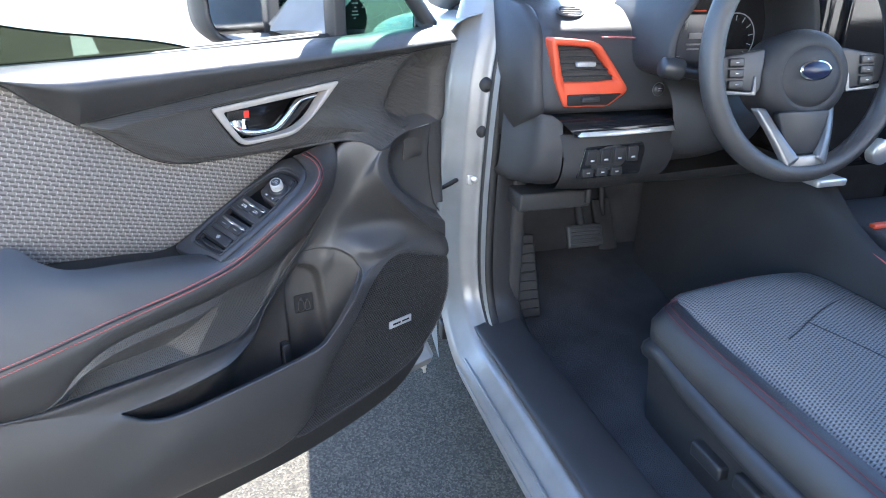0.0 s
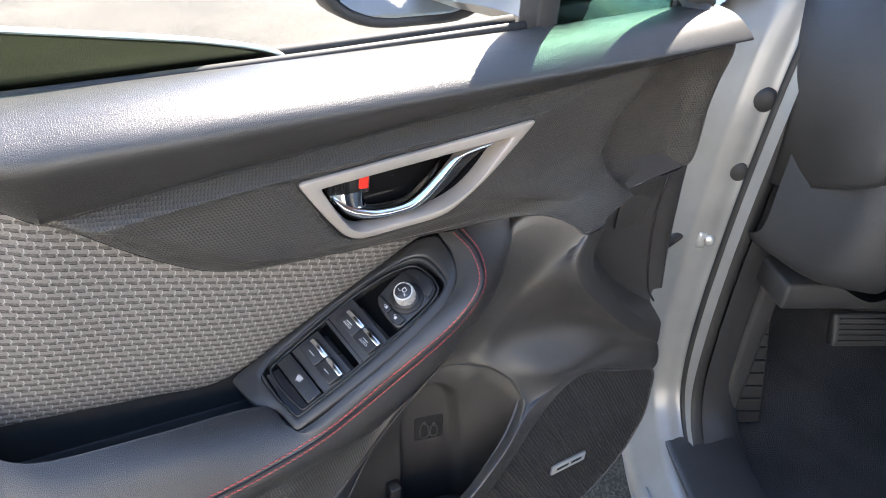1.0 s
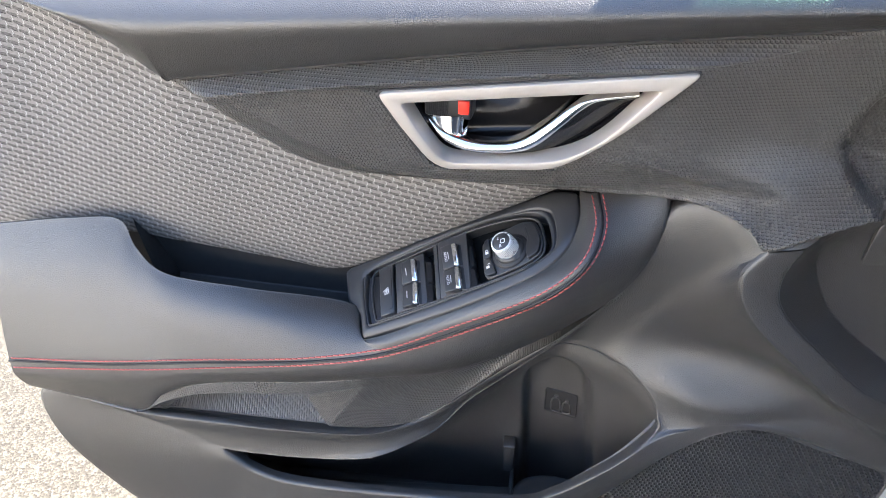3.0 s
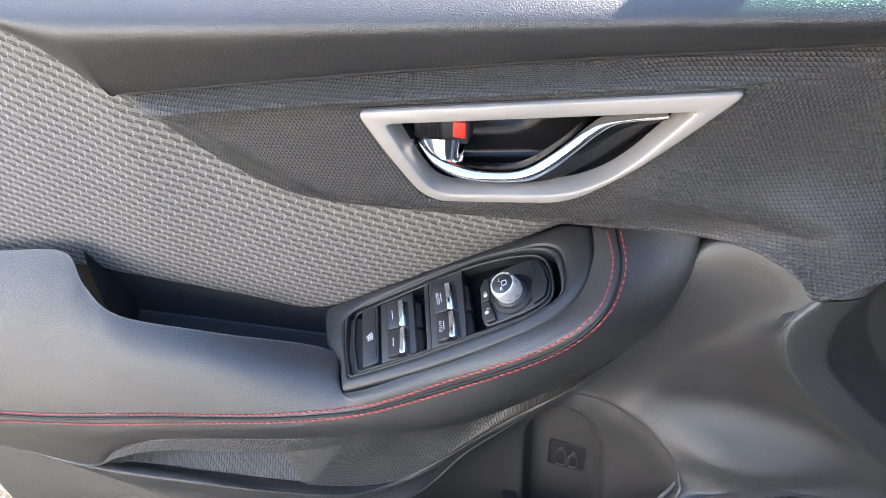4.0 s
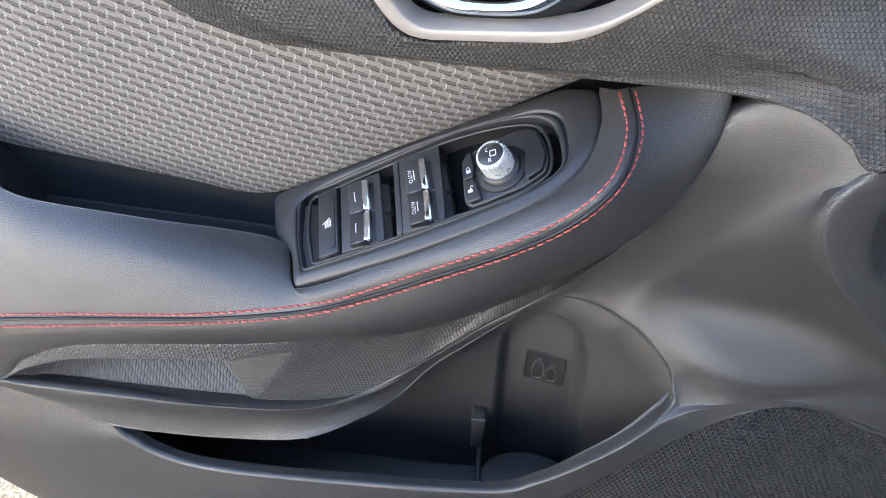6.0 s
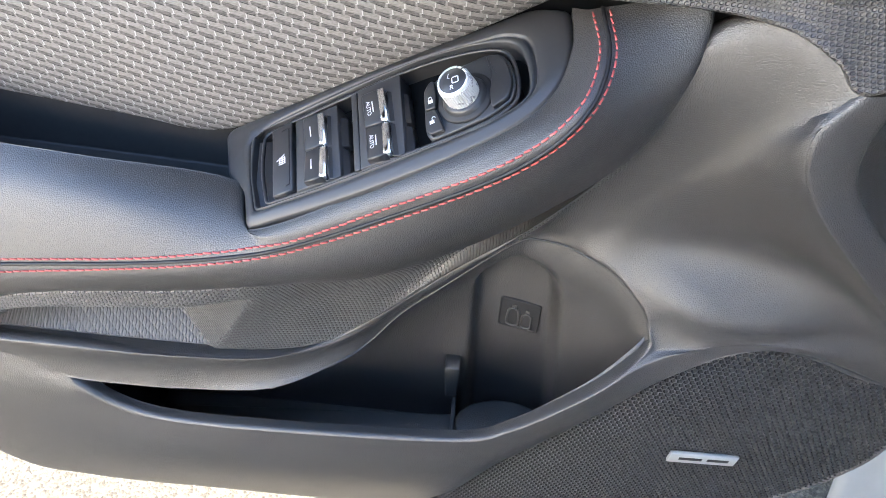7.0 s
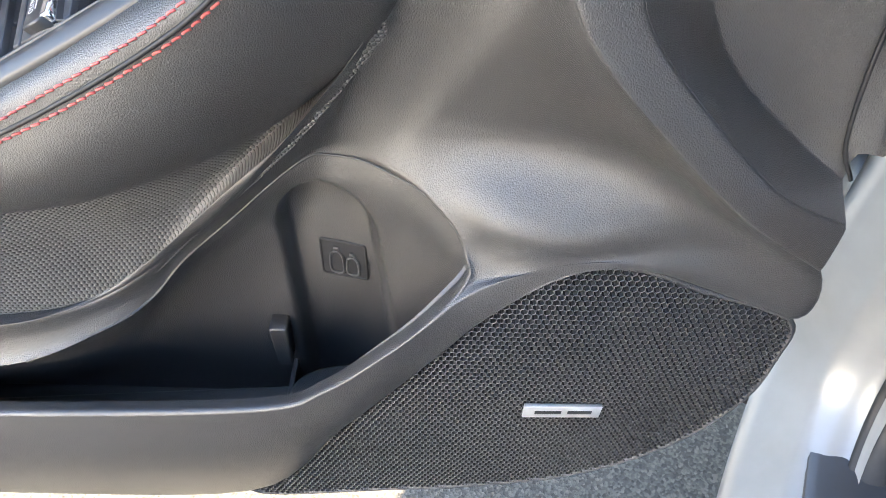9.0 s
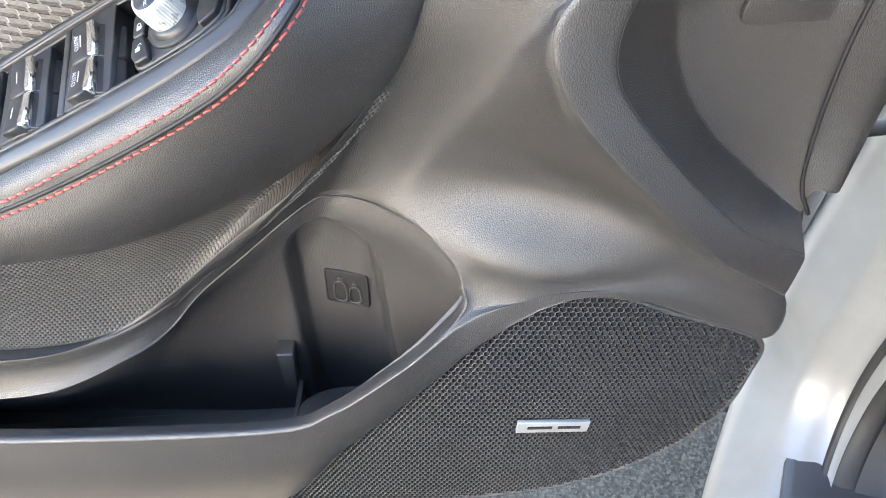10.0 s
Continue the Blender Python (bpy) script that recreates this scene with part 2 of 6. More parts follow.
def spline(points, per, closed=False):
    """A smooth line through the points, with the given number of steps between two of them."""
    p = [np.array(q, float) for q in points]
    k, out = len(p), []
    for i in range(k if closed else k - 1):
        if closed:
            a, b, c, d = p[i - 1], p[i], p[(i + 1) % k], p[(i + 2) % k]
        else:
            b, c = p[i], p[i + 1]
            a, d = p[i - 1] if i else 2 * b - c, p[i + 2] if i + 2 < k else 2 * c - b
        out += [catmull(a, b, c, d, s / per) for s in range(per)]
    if not closed:
        out.append(p[-1])
    return np.array(out)


def grid_mesh(rows, closed=False, bm=None):
    bm = bm or bmesh.new()
    vs = [[bm.verts.new(p) for p in r] for r in rows]
    n = len(rows[0])
    for a, b in zip(vs, vs[1:]):
        for i in range(n if closed else n - 1):
            j = (i + 1) % n
            bm.faces.new((a[i], a[j], b[j], b[i]))
    return bm


def loft(curves, per=6, across=6, closed=False, skirt=None, bm=None, linear=False):
    """A smooth skin over curves that have equally many points. skirt: a way by which the outer edges are turned back."""
    lines = [spline(c, per, closed) for c in curves]
    rows = []
    for i in range(len(lines[0])):
        rows.append(spline([l[i] for l in lines], across) if not linear else np.array([l[i] for l in lines]))
    rows = [np.array([r[j] for r in rows]) for j in range(len(rows[0]))]
    if skirt is not None:
        s = np.array(skirt)
        if not closed:
            rows = [np.vstack([r[:1] + s, r, r[-1:] + s]) for r in rows]
        rows = [rows[0] + s] + rows + [rows[-1] + s]
    return grid_mesh(rows, closed, bm)


def box(size, centre=(0, 0, 0), bevel=0.0, m=None, segments=2, bm=None):
    bm2 = bmesh.new()
    bmesh.ops.create_cube(bm2, size=1)
    bmesh.ops.scale(bm2, vec=size, verts=bm2.verts)
    if bevel:
        bmesh.ops.bevel(bm2, geom=bm2.edges[:] + bm2.verts[:], offset=bevel, segments=segments, profile=0.6, affect="EDGES")
    bmesh.ops.translate(bm2, vec=centre, verts=bm2.verts)
    if m is not None:
        bm2.transform(m)
    if bm is None:
        return bm2
    merge(bm, bm2)
    return bm


def merge(bm, other):
    tmp = bpy.data.meshes.new("tmp")
    other.to_mesh(tmp)
    other.free()
    bm.from_mesh(tmp)
    bpy.data.meshes.remove(tmp)
    return bm


def prism(outline, depth, bevel=0.0, m=None):
    """A flat plate from an outline in x and y, its top at z = 0, going down by depth."""
    bm = bmesh.new()
    top = bm.faces.new([bm.verts.new((x, y, 0)) for x, y in outline])
    bm.normal_update()
    if top.normal.z < 0:
        top.normal_flip()
    ext = bmesh.ops.extrude_face_region(bm, geom=[top])
    bmesh.ops.translate(bm, vec=(0, 0, -depth), verts=[v for v in ext["geom"] if isinstance(v, bmesh.types.BMVert)])
    bmesh.ops.recalc_face_normals(bm, faces=bm.faces)
    if bevel:
        edges = [e for e in bm.edges if all(v.co.z > -1e-6 for v in e.verts)]
        bmesh.ops.bevel(bm, geom=edges, offset=bevel, segments=2, profile=0.6, affect="EDGES")
    if m is not None:
        bm.transform(m)
    return bm


def tube(points, radius, sides=8, per=6, m=None, bm=None, closed=False, flat=1.0):
    line = spline(points, per, closed)
    n = len(line)
    rows = []
    up = Vector((0.13, 0.31, 0.94)).normalized()
    for i in range(n):
        a, b = line[(i - 1) % n if closed else max(i - 1, 0)], line[(i + 1) % n if closed else min(i + 1, n - 1)]
        t = Vector(b - a).normalized()
        s = t.cross(up).normalized()
        u = s.cross(t)
        r = radius[i] if hasattr(radius, "__len__") else radius
        rows.append([Vector(line[i]) + (s * math.cos(q) + u * math.sin(q) * flat) * r for q in (2 * math.pi * k / sides for k in range(sides))])
    if closed:
        rows.append(rows[0])
    b2 = grid_mesh(rows, True)
    if not closed:
        b2.verts.ensure_lookup_table()
        b2.faces.new(b2.verts[:sides][::-1])
        b2.faces.new(b2.verts[-sides:])
    else:
        bmesh.ops.remove_doubles(b2, verts=b2.verts, dist=1e-6)
    if m is not None:
        b2.transform(m)
    return merge(bm, b2) if bm else b2


def rounded(points, radius, n=4):
    """A closed outline in 2D with its corners rounded; equally many points for outlines with equally many corners."""
    out, k = [], len(points)
    for i in range(k):
        p = np.array(points[i], float)
        a, b = np.array(points[i - 1], float) - p, np.array(points[(i + 1) % k], float) - p
        r = radius[i] if hasattr(radius, "__len__") else radius
        ra, rb = min(r, 0.45 * np.linalg.norm(a)), min(r, 0.45 * np.linalg.norm(b))
        s, e = p + a / np.linalg.norm(a) * ra, p + b / np.linalg.norm(b) * rb
        out += [(1 - t) ** 2 * s + 2 * t * (1 - t) * p + t * t * e for t in (j / n for j in range(n + 1))]
    return out


def drum(radius, height, sides=32, bevel=0.0, m=None, top=None):
    """A round body on z = 0, narrowed to the top radius."""
    t = radius if top is None else top
    prof = [(0, 0), (radius, 0), (radius, height * 0.02), (t, height - bevel), (t - bevel, height), (0, height)]
    rows = [[(r * math.cos(a), r * math.sin(a), z) for a in (2 * math.pi * k / sides for k in range(sides))] for r, z in prof]
    bm = grid_mesh(rows, True)
    bmesh.ops.remove_doubles(bm, verts=bm.verts, dist=1e-7)
    bmesh.ops.recalc_face_normals(bm, faces=bm.faces)
    if m is not None:
        bm.transform(m)
    return bm


def words(text, size, m, depth=0.0001):
    c = bpy.data.curves.new("words", "FONT")
    c.body, c.size, c.extrude, c.align_x, c.align_y = text, size, depth, "CENTER", "CENTER"
    ob = bpy.data.objects.new("words", c)
    me = ob.to_mesh()
    bm = bmesh.new()
    bm.from_mesh(me)
    ob.to_mesh_clear()
    bpy.data.objects.remove(ob)
    bpy.data.curves.remove(c)
    bm.transform(m)
    return bm


# ---- ground and unseen bounce wall ----
bm = bmesh.new()
bmesh.ops.create_grid(bm, x_segments=2, y_segments=2, size=400)
tagged(part("ground", bm, M_ASPHALT), "worn sunlit grey asphalt of a car park", "ground", kind="structure")

bm = bmesh.new()
low = [bm.verts.new((x, y, 0.0)) for x, y in ((2.40, 9.30), (2.66, 9.11), (3.80, 13.50), (3.44, 13.34))]
bm.faces.new(low)
for v in bmesh.ops.extrude_face_region(bm, geom=bm.faces[:])["geom"]:
    if isinstance(v, bmesh.types.BMVert):
        v.co.z = 0.004
tagged(part("parking_line", bm, M_WHITE, smooth=False), "worn white parking line painted on the asphalt", "road marking", kind="structure")

# added out of view: a pale reflector that fills the door with sunlight
M_WALL = plain("bounce_pale", (0.86, 0.81, 0.73), 0.85)
ob = part("bounce_wall", box((18.0, 0.3, 3.5), (0, 0, 1.75), 0.01, pose(-2.2, -4.6, 0, 0, 0, -24)), M_WALL)
tagged(ob, "unseen pale wall added to bounce sunlight onto the door", "wall", kind="structure")


# ---- the opened car door ----
door = thing("car_door", "opened driver's door with black trim, grey cloth and red stitching", "car door", (0.45, 0.88, 0.33))


def yshift(pts, dy=0.0, dz=0.0, dx=0.0):
    return [(x + dx, y + dy, z + dz) for x, y, z in pts]


def between(a, b, t, dy=0.0, dz=0.0):
    dys = dy if hasattr(dy, "__len__") else [dy] * len(a)
    return [tuple(np.array(p) * (1 - t) + np.array(q) * t + np.array((0, d, dz))) for p, q, d in zip(a, b, dys)]


# belt pad: soft roll below the window
BELT_LOW = [(0.100, 0.884, 0.982), (0.151, 0.870, 0.965), (0.182, 0.864, 0.939), (0.216, 0.856, 0.915), (0.228, 0.855, 0.9155),
            (0.320, 0.853, 0.926), (0.392, 0.852, 0.934), (0.495, 0.850, 0.944), (0.612, 0.848, 0.953), (0.715, 0.844, 0.9635), (0.808, 0.848, 0.970)]
BELT_X = [0.095, 0.140, 0.180, 0.214, 0.240, 0.320, 0.392, 0.495, 0.612, 0.705, 0.808]
belt_front = [(x, 0.8345 + 0.018 * max(0, (0.20 - x) / 0.1) ** 1.5, 0.961 + 0.03 * max(0, x - 0.25) + 0.02 * max(0, (0.2 - x) / 0.1)) for x in BELT_X]
belt_under = between(belt_front, BELT_LOW, 0.55, -0.004, 0.0)
belt_crest = [(x, 0.862, 0.977 + 0.03 * max(0, x - 0.25)) for x in BELT_X]
belt_back = [(x, 0.904, 0.978 + 0.022 * max(0, x - 0.25) + 0.02 * max(0, x - 0.62)) for x in BELT_X]
bm = loft([yshift(BELT_LOW, 0.012), BELT_LOW, belt_under, belt_front, belt_crest, belt_back, yshift(belt_back, 0.003, -0.02)], 6, 6)
part("belt_pad", bm, M_BELT, door, "black grained soft upper door trim")

# woven cloth panel
FAB_TOP = [(-0.060, 0.882, 0.985), (0.060, 0.880, 0.985), (0.100, 0.885, 0.984), (0.151, 0.872, 0.968), (0.182, 0.866, 0.941), (0.212, 0.859, 0.918), (0.239, 0.861, 0.901),
           (0.270, 0.863, 0.876), (0.305, 0.863, 0.855), (0.343, 0.863, 0.846), (0.424, 0.862, 0.843), (0.504, 0.862, 0.840)]
FAB_TOP = [(x, y + 0.007, z) for x, y, z in FAB_TOP]
FAB_X = [-0.060, 0.010, 0.060, 0.110, 0.150, 0.190, 0.225, 0.260, 0.300, 0.343, 0.424, 0.505]
fab_low = [(x, 0.888, 0.750 if x < 0.10 else 0.7755 - 0.166 * x if x < 0.326 else 0.7275 + (x - 0.322) * 0.525) for x in FAB_X]
fab_bot = yshift(fab_low, 0.006, -0.0015)
bm = loft([yshift(FAB_TOP, 0.01), FAB_TOP, between(FAB_TOP, fab_low, 0.5, -0.004), fab_low, fab_bot, yshift(fab_bot, 0.012, 0.0)], 6, 8)
part("cloth_panel", bm, M_FABRIC, door, "grey woven cloth door panel")

# pull pocket in the armrest
wall_t = [(x, 0.897, 0.785 - 0.166 * x) for x in (0.100, 0.150, 0.200, 0.270, 0.345)]
wall_b = [(x, 0.891, 0.717 - 0.07 * x) for x, y, z in wall_t]
bm = loft([wall_t, between(wall_t, wall_b, 0.5), wall_b, [(x, 0.884, 0.7125 - 0.07 * x) for x, y, z in wall_t], [(x, 0.832, 0.713 - 0.07 * x) for x, y, z in wall_t]], 5, 4)
loft([[(0.114, 0.897, 0.768), (0.130, 0.876, 0.764), (0.150, 0.854, 0.744)], [(0.132, 0.897, 0.735), (0.146, 0.872, 0.730), (0.160, 0.848, 0.724)], [(0.146, 0.897, 0.69), (0.157, 0.870, 0.69), (0.166, 0.84, 0.69)]], 5, 4, bm=bm)
part("pull_pocket", bm, M_RUBBER, door, "dark pull pocket in the armrest")

# dotted garnish round the handle
BEZ = [(0.3725, 0.914), (0.5725, 0.9322), (0.529, 0.8890), (0.491, 0.8628), (0.4095, 0.8590), (0.388, 0.8885)]
BEZ_R = [0.006, 0.006, 0.03, 0.016, 0.014, 0.02]
GAR_OUT = [(0.214, 0.860, 0.916), (0.300, 0.855, 0.924), (0.392, 0.854, 0.934), (0.495, 0.852, 0.944), (0.612, 0.850, 0.953), (0.715, 0.846, 0.9635), (0.804, 0.850, 0.970),
           (0.802, 0.852, 0.905), (0.799, 0.855, 0.842), (0.742, 0.850, 0.840), (0.690, 0.834, 0.836), (0.660, 0.826, 0.829), (0.630, 0.8195, 0.820), (0.618, 0.828, 0.829),
           (0.598, 0.840, 0.8365), (0.567, 0.851, 0.838), (0.504, 0.857, 0.838), (0.424, 0.858, 0.841), (0.343, 0.860, 0.844), (0.305, 0.861, 0.853), (0.270, 0.861, 0.874), (0.239, 0.860, 0.899)]
GAR_OUT = [(x, y + (0.008 if k < 6 else 0.0), z + (0.002 if k < 6 else 0.0)) for k, (x, y, z) in enumerate(GAR_OUT)]
GAR_MID = [(0.250, 0.8455, 0.905), (0.310, 0.8425, 0.914), (0.392, 0.841, 0.922), (0.480, 0.841, 0.929), (0.585, 0.842, 0.937), (0.640, 0.850, 0.945), (0.700, 0.856, 0.935),
           (0.700, 0.860, 0.900), (0.690, 0.859, 0.870), (0.675, 0.854, 0.865), (0.655, 0.846, 0.858), (0.640, 0.840, 0.852), (0.620, 0.840, 0.848), (0.606, 0.843, 0.851),
           (0.585, 0.847, 0.852), (0.555, 0.850, 0.850), (0.504, 0.849, 0.846), (0.424, 0.848, 0.847), (0.360, 0.848, 0.853), (0.325, 0.848, 0.866), (0.293, 0.848, 0.885), (0.268, 0.848, 0.898)]
GAR_IN = [(0.371, 0.846, 0.9125), (0.378, 0.846, 0.9155), (0.415, 0.845, 0.919), (0.490, 0.844, 0.9255), (0.560, 0.843, 0.9315), (0.570, 0.843, 0.932), (0.570, 0.843, 0.928),
          (0.562, 0.843, 0.918), (0.552, 0.843, 0.909), (0.544, 0.843, 0.902), (0.536, 0.843, 0.8945), (0.526, 0.843, 0.886), (0.516, 0.843, 0.879), (0.508, 0.843, 0.8735),
          (0.500, 0.844, 0.868), (0.488, 0.844, 0.862), (0.460, 0.844, 0.860), (0.425, 0.845, 0.857), (0.408, 0.845, 0.859), (0.399, 0.845, 0.867), (0.388, 0.846, 0.884), (0.378, 0.846, 0.901)]
bm = loft([yshift(GAR_OUT, 0.030), GAR_OUT, between(GAR_OUT, GAR_MID, 0.45), between(GAR_OUT, GAR_MID, 0.9), between(GAR_MID, GAR_IN, 0.10), between(GAR_MID, GAR_IN, 0.5), GAR_IN, yshift(GAR_IN, 0.012)], 10, 8, closed=True)
# the dots run on over the folds: every point keeps its way along the skin from the inner rim
bm.verts.ensure_lookup_table()
ring_n, rim_r = 10 * len(GAR_IN), 48
flat_at = {}
for k in range(ring_n):
    rim_v = bm.verts[rim_r * ring_n + k].co
    far, last = 0.0, rim_v
    for r in range(rim_r, -1, -1):
        p = bm.verts[r * ring_n + k].co
        far += (p - last).length
        last = p
        way = Vector((p.x - rim_v.x, p.z - rim_v.z))
        way = way.normalized() if way.length > 1e-6 else Vector((0, 0))
        flat_at[r * ring_n + k] = (rim_v.x + way.x * far, rim_v.z + way.y * far)
layer = bm.loops.layers.uv.new("unrolled")
bm.verts.index_update()
for f in bm.faces:
    for c in f.loops:
        c[layer].uv = flat_at.get(c.vert.index, (c.vert.co.x, c.vert.co.z))
# scooped front end beside the hinge
SCOOP = ((0.826, 0.716), (0.833, 0.706), (0.849, 0.684), (0.865, 0.672), (0.881, 0.669), (0.909, 0.679), (0.935, 0.698), (0.956, 0.718))
for v in bm.verts:
    edge_x = np.interp(v.co.z, [p[0] for p in SCOOP], [p[1] for p in SCOOP])
    t = min(1.0, max(0.0, (v.co.x - edge_x) / (0.007 + 0.10 * max(0.0, v.co.z - 0.88))))
    v.co.y += 0.020 * t * t * (3 - 2 * t) * min(1.0, max(0.0, (0.966 - v.co.z) / 0.03)) * min(1.0, max(0.25, (0.806 - v.co.x) / 0.03))
part("garnish", bm, M_GARNISH, door, "dark dotted plastic garnish round the handle")

# near-black cords for the shade in the gaps between cloth, belt pad and garnish
part("gap_shade_cord", tube(yshift(GAR_OUT[17:] + GAR_OUT[:1], 0.001), 0.0013, 6, 6), M_DARK, door)
part("gap_shade_cord", tube(yshift(BELT_LOW[:4], 0.003, -0.001), 0.0016, 6, 6), M_DARK, door)
part("gap_shade_cord", tube(yshift(BELT_LOW[4:], 0.002, -0.0012), 0.0013, 6, 6), M_DARK, door)

# handle: satin bezel, dark bowl, chrome lever, lock knob
BEZ_IN = [(0.3905, 0.9068), (0.5475, 0.9200), (0.517, 0.8830), (0.490, 0.8694), (0.4155, 0.8650), (0.4025, 0.8825)]
BEZ_IN_R = [0.003, 0.003, 0.02, 0.014, 0.012, 0.015]


def plane_y(x):
    return 0.846 - 0.016 * (x - 0.373)


def inset(a, b, t):
    return [tuple(np.array(p) * (1 - t) + np.array(q) * t) for p, q in zip(a, b)]


o, i_ = rounded(BEZ, BEZ_R, 5), rounded(BEZ_IN, BEZ_IN_R, 5)
steps = [(0.0, 0.006), (0.0, -0.0030), (0.03, -0.0043), (0.08, -0.0048), (0.12, -0.0049), (0.50, -0.0052), (0.82, -0.0050), (0.86, -0.0048), (0.91, -0.0036), (0.96, 0.001), (1.0, 0.007), (1.0, 0.016)]
rows = [[(x, plane_y(x) + dy, z) for x, z in inset(o, i_, t)] for t, dy in steps]
bezel = part("handle_bezel", grid_mesh(rows, True), M_SATIN, door, "satin silver handle surround")
# dark ring drawn in place of the shaded gap round the bezel
part("bezel_shade_ring", tube([(x, plane_y(x) - 0.0006, z) for x, z in [tuple(np.array(p) * 1.006 - np.array((0.462, 0.894)) * 0.006) for p in o]], 0.0012, 6, 1, closed=True), M_DARK, bezel)
rows = [[(x, plane_y(x) + dy, z) for x, z in inset(i_, [(0.462, 0.888)] * len(i_), t)] for t, dy in ((-0.02, 0.009), (0.02, 0.016), (0.06, 0.024), (0.2, 0.031), (0.5, 0.033), (0.98, 0.033))]
part("handle_bowl", grid_mesh(rows, True), M_BOWL, bezel, "glossy black handle recess")
LEV_LO = [(0.4025, 0.860, 0.8885), (0.4115, 0.855, 0.8765), (0.425, 0.851, 0.8705), (0.440, 0.849, 0.8690), (0.466, 0.848, 0.8708), (0.480, 0.8485, 0.8775), (0.494, 0.849, 0.8905), (0.506, 0.850, 0.9020), (0.517, 0.851, 0.9080), (0.5395, 0.853, 0.9105)]
LEV_UP = [(0.4050, 0.859, 0.8890), (0.4150, 0.853, 0.8815), (0.428, 0.850, 0.8775), (0.440, 0.848, 0.8760), (0.457, 0.847, 0.8768), (0.470, 0.8475, 0.8815), (0.485, 0.848, 0.8935), (0.498, 0.849, 0.9055), (0.509, 0.850, 0.9115), (0.5385, 0.852, 0.9150)]
bm = loft([yshift(LEV_UP, 0.010, 0.001), yshift(LEV_UP, 0.002, 0.0006), between(LEV_UP, LEV_LO, 0.25, -0.0016), between(LEV_UP, LEV_LO, 0.55, -0.0026), between(LEV_UP, LEV_LO, 0.8, -0.0018), yshift(LEV_LO, 0.0008)], 8, 5)
lever = part("handle_lever", bm, M_CHROME, bezel, "chrome pull lever")
LEV_SK = [(0.4035, 0.864, 0.8850), (0.411, 0.862, 0.8740), (0.424, 0.861, 0.8660), (0.442, 0.861, 0.8630), (0.474, 0.861, 0.8645), (0.492, 0.861, 0.8690), (0.508, 0.860, 0.8790), (0.520, 0.859, 0.8910), (0.530, 0.858, 0.9010), (0.5410, 0.857, 0.9095)]
bm = loft([yshift(LEV_LO, 0.0012, 0.0002), between(LEV_LO, LEV_SK, 0.45, -0.0012), LEV_SK, yshift(LEV_SK, 0.006, -0.002)], 8, 5)
part("lever_skirt", bm, M_GLOSS, lever, "glossy black underside of the lever")
bm = loft([[(0.4025, 0.862, 0.8905), (0.412, 0.8565, 0.8915), (0.425, 0.8560, 0.8920), (0.4305, 0.861, 0.8930)], [(0.404, 0.860, 0.884), (0.413, 0.8545, 0.882), (0.424, 0.8540, 0.882), (0.4295, 0.860, 0.884)],
           [(0.413, 0.857, 0.8775), (0.417, 0.853, 0.8765), (0.423, 0.8515, 0.8760), (0.429, 0.855, 0.8770)]], 6, 6)
part("lever_root", bm, M_CHROME, lever)
LOCK = pose(0.4175, 0.8655, 0.8978, 0, 3, -6)
bm = box((0.033, 0.016, 0.0165), (0, 0, 0), 0.003, LOCK, 3)
for k in range(10):
    box((0.0007, 0.003, 0.0130), (-0.0125 + k * 0.0014, -0.0078, 0), 0.0003, LOCK, 1, bm)
part("lock_knob", bm, M_SWITCH, bezel, "ribbed black lock slider")
part("red_mark", box((0.0078, 0.004, 0.0100), (0.0112, -0.0073, 0.0012), 0.001, LOCK), M_RED, bezel, "bright red unlocked mark")

# armrest
ARM_TOP = [(0.006, 0.861, 0.768), (0.080, 0.865, 0.776), (0.124, 0.865, 0.777), (0.144, 0.849, 0.760), (0.175, 0.836, 0.7458), (0.245, 0.8365, 0.7362), (0.3315, 0.843, 0.7208),
           (0.3455, 0.8120, 0.7140), (0.410, 0.8140, 0.7445), (0.468, 0.8195, 0.7770), (0.500, 0.8310, 0.7970), (0.5110, 0.856, 0.8115), (0.5105, 0.882, 0.8200)]
ARM_SEAM = [(0.004, 0.803, 0.657), (0.085, 0.799, 0.667), (0.130, 0.797, 0.674), (0.165, 0.7965, 0.680), (0.211, 0.7965, 0.6870), (0.284, 0.7975, 0.6955), (0.335, 0.7995, 0.7040),
            (0.372, 0.8020, 0.7140), (0.425, 0.8060, 0.7380), (0.485, 0.8065, 0.7740), (0.5145, 0.8130, 0.8020), (0.5255, 0.840, 0.8170), (0.523, 0.871, 0.8265)]
ARM_LOW = [(0.003, 0.812, 0.610), (0.050, 0.813, 0.598), (0.112, 0.8105, 0.5920), (0.150, 0.8020, 0.6310), (0.189, 0.8025, 0.6500), (0.240, 0.8035, 0.6590), (0.300, 0.8065, 0.6640),
           (0.360, 0.8110, 0.6720), (0.420, 0.8195, 0.6790), (0.492, 0.8450, 0.7000), (0.5485, 0.8490, 0.7525), (0.569, 0.8510, 0.8060), (0.572, 0.866, 0.840)]
arm_crown = between(ARM_TOP, ARM_SEAM, 0.5, 0.0, 0.0)
arm_crown = [(x, y - 0.002, z + d) for (x, y, z), d in zip(arm_crown, (0.014, 0.014, 0.013, 0.010, 0.009, 0.008, 0.006, 0.003, 0.003, 0.003, 0.003, 0.002, 0))]
arm_belly = between(ARM_SEAM, ARM_LOW, 0.50, [-0.006, -0.006, -0.006, -0.005, -0.005, -0.005, -0.006, -0.007, -0.008, -0.009, -0.006, -0.003, 0])
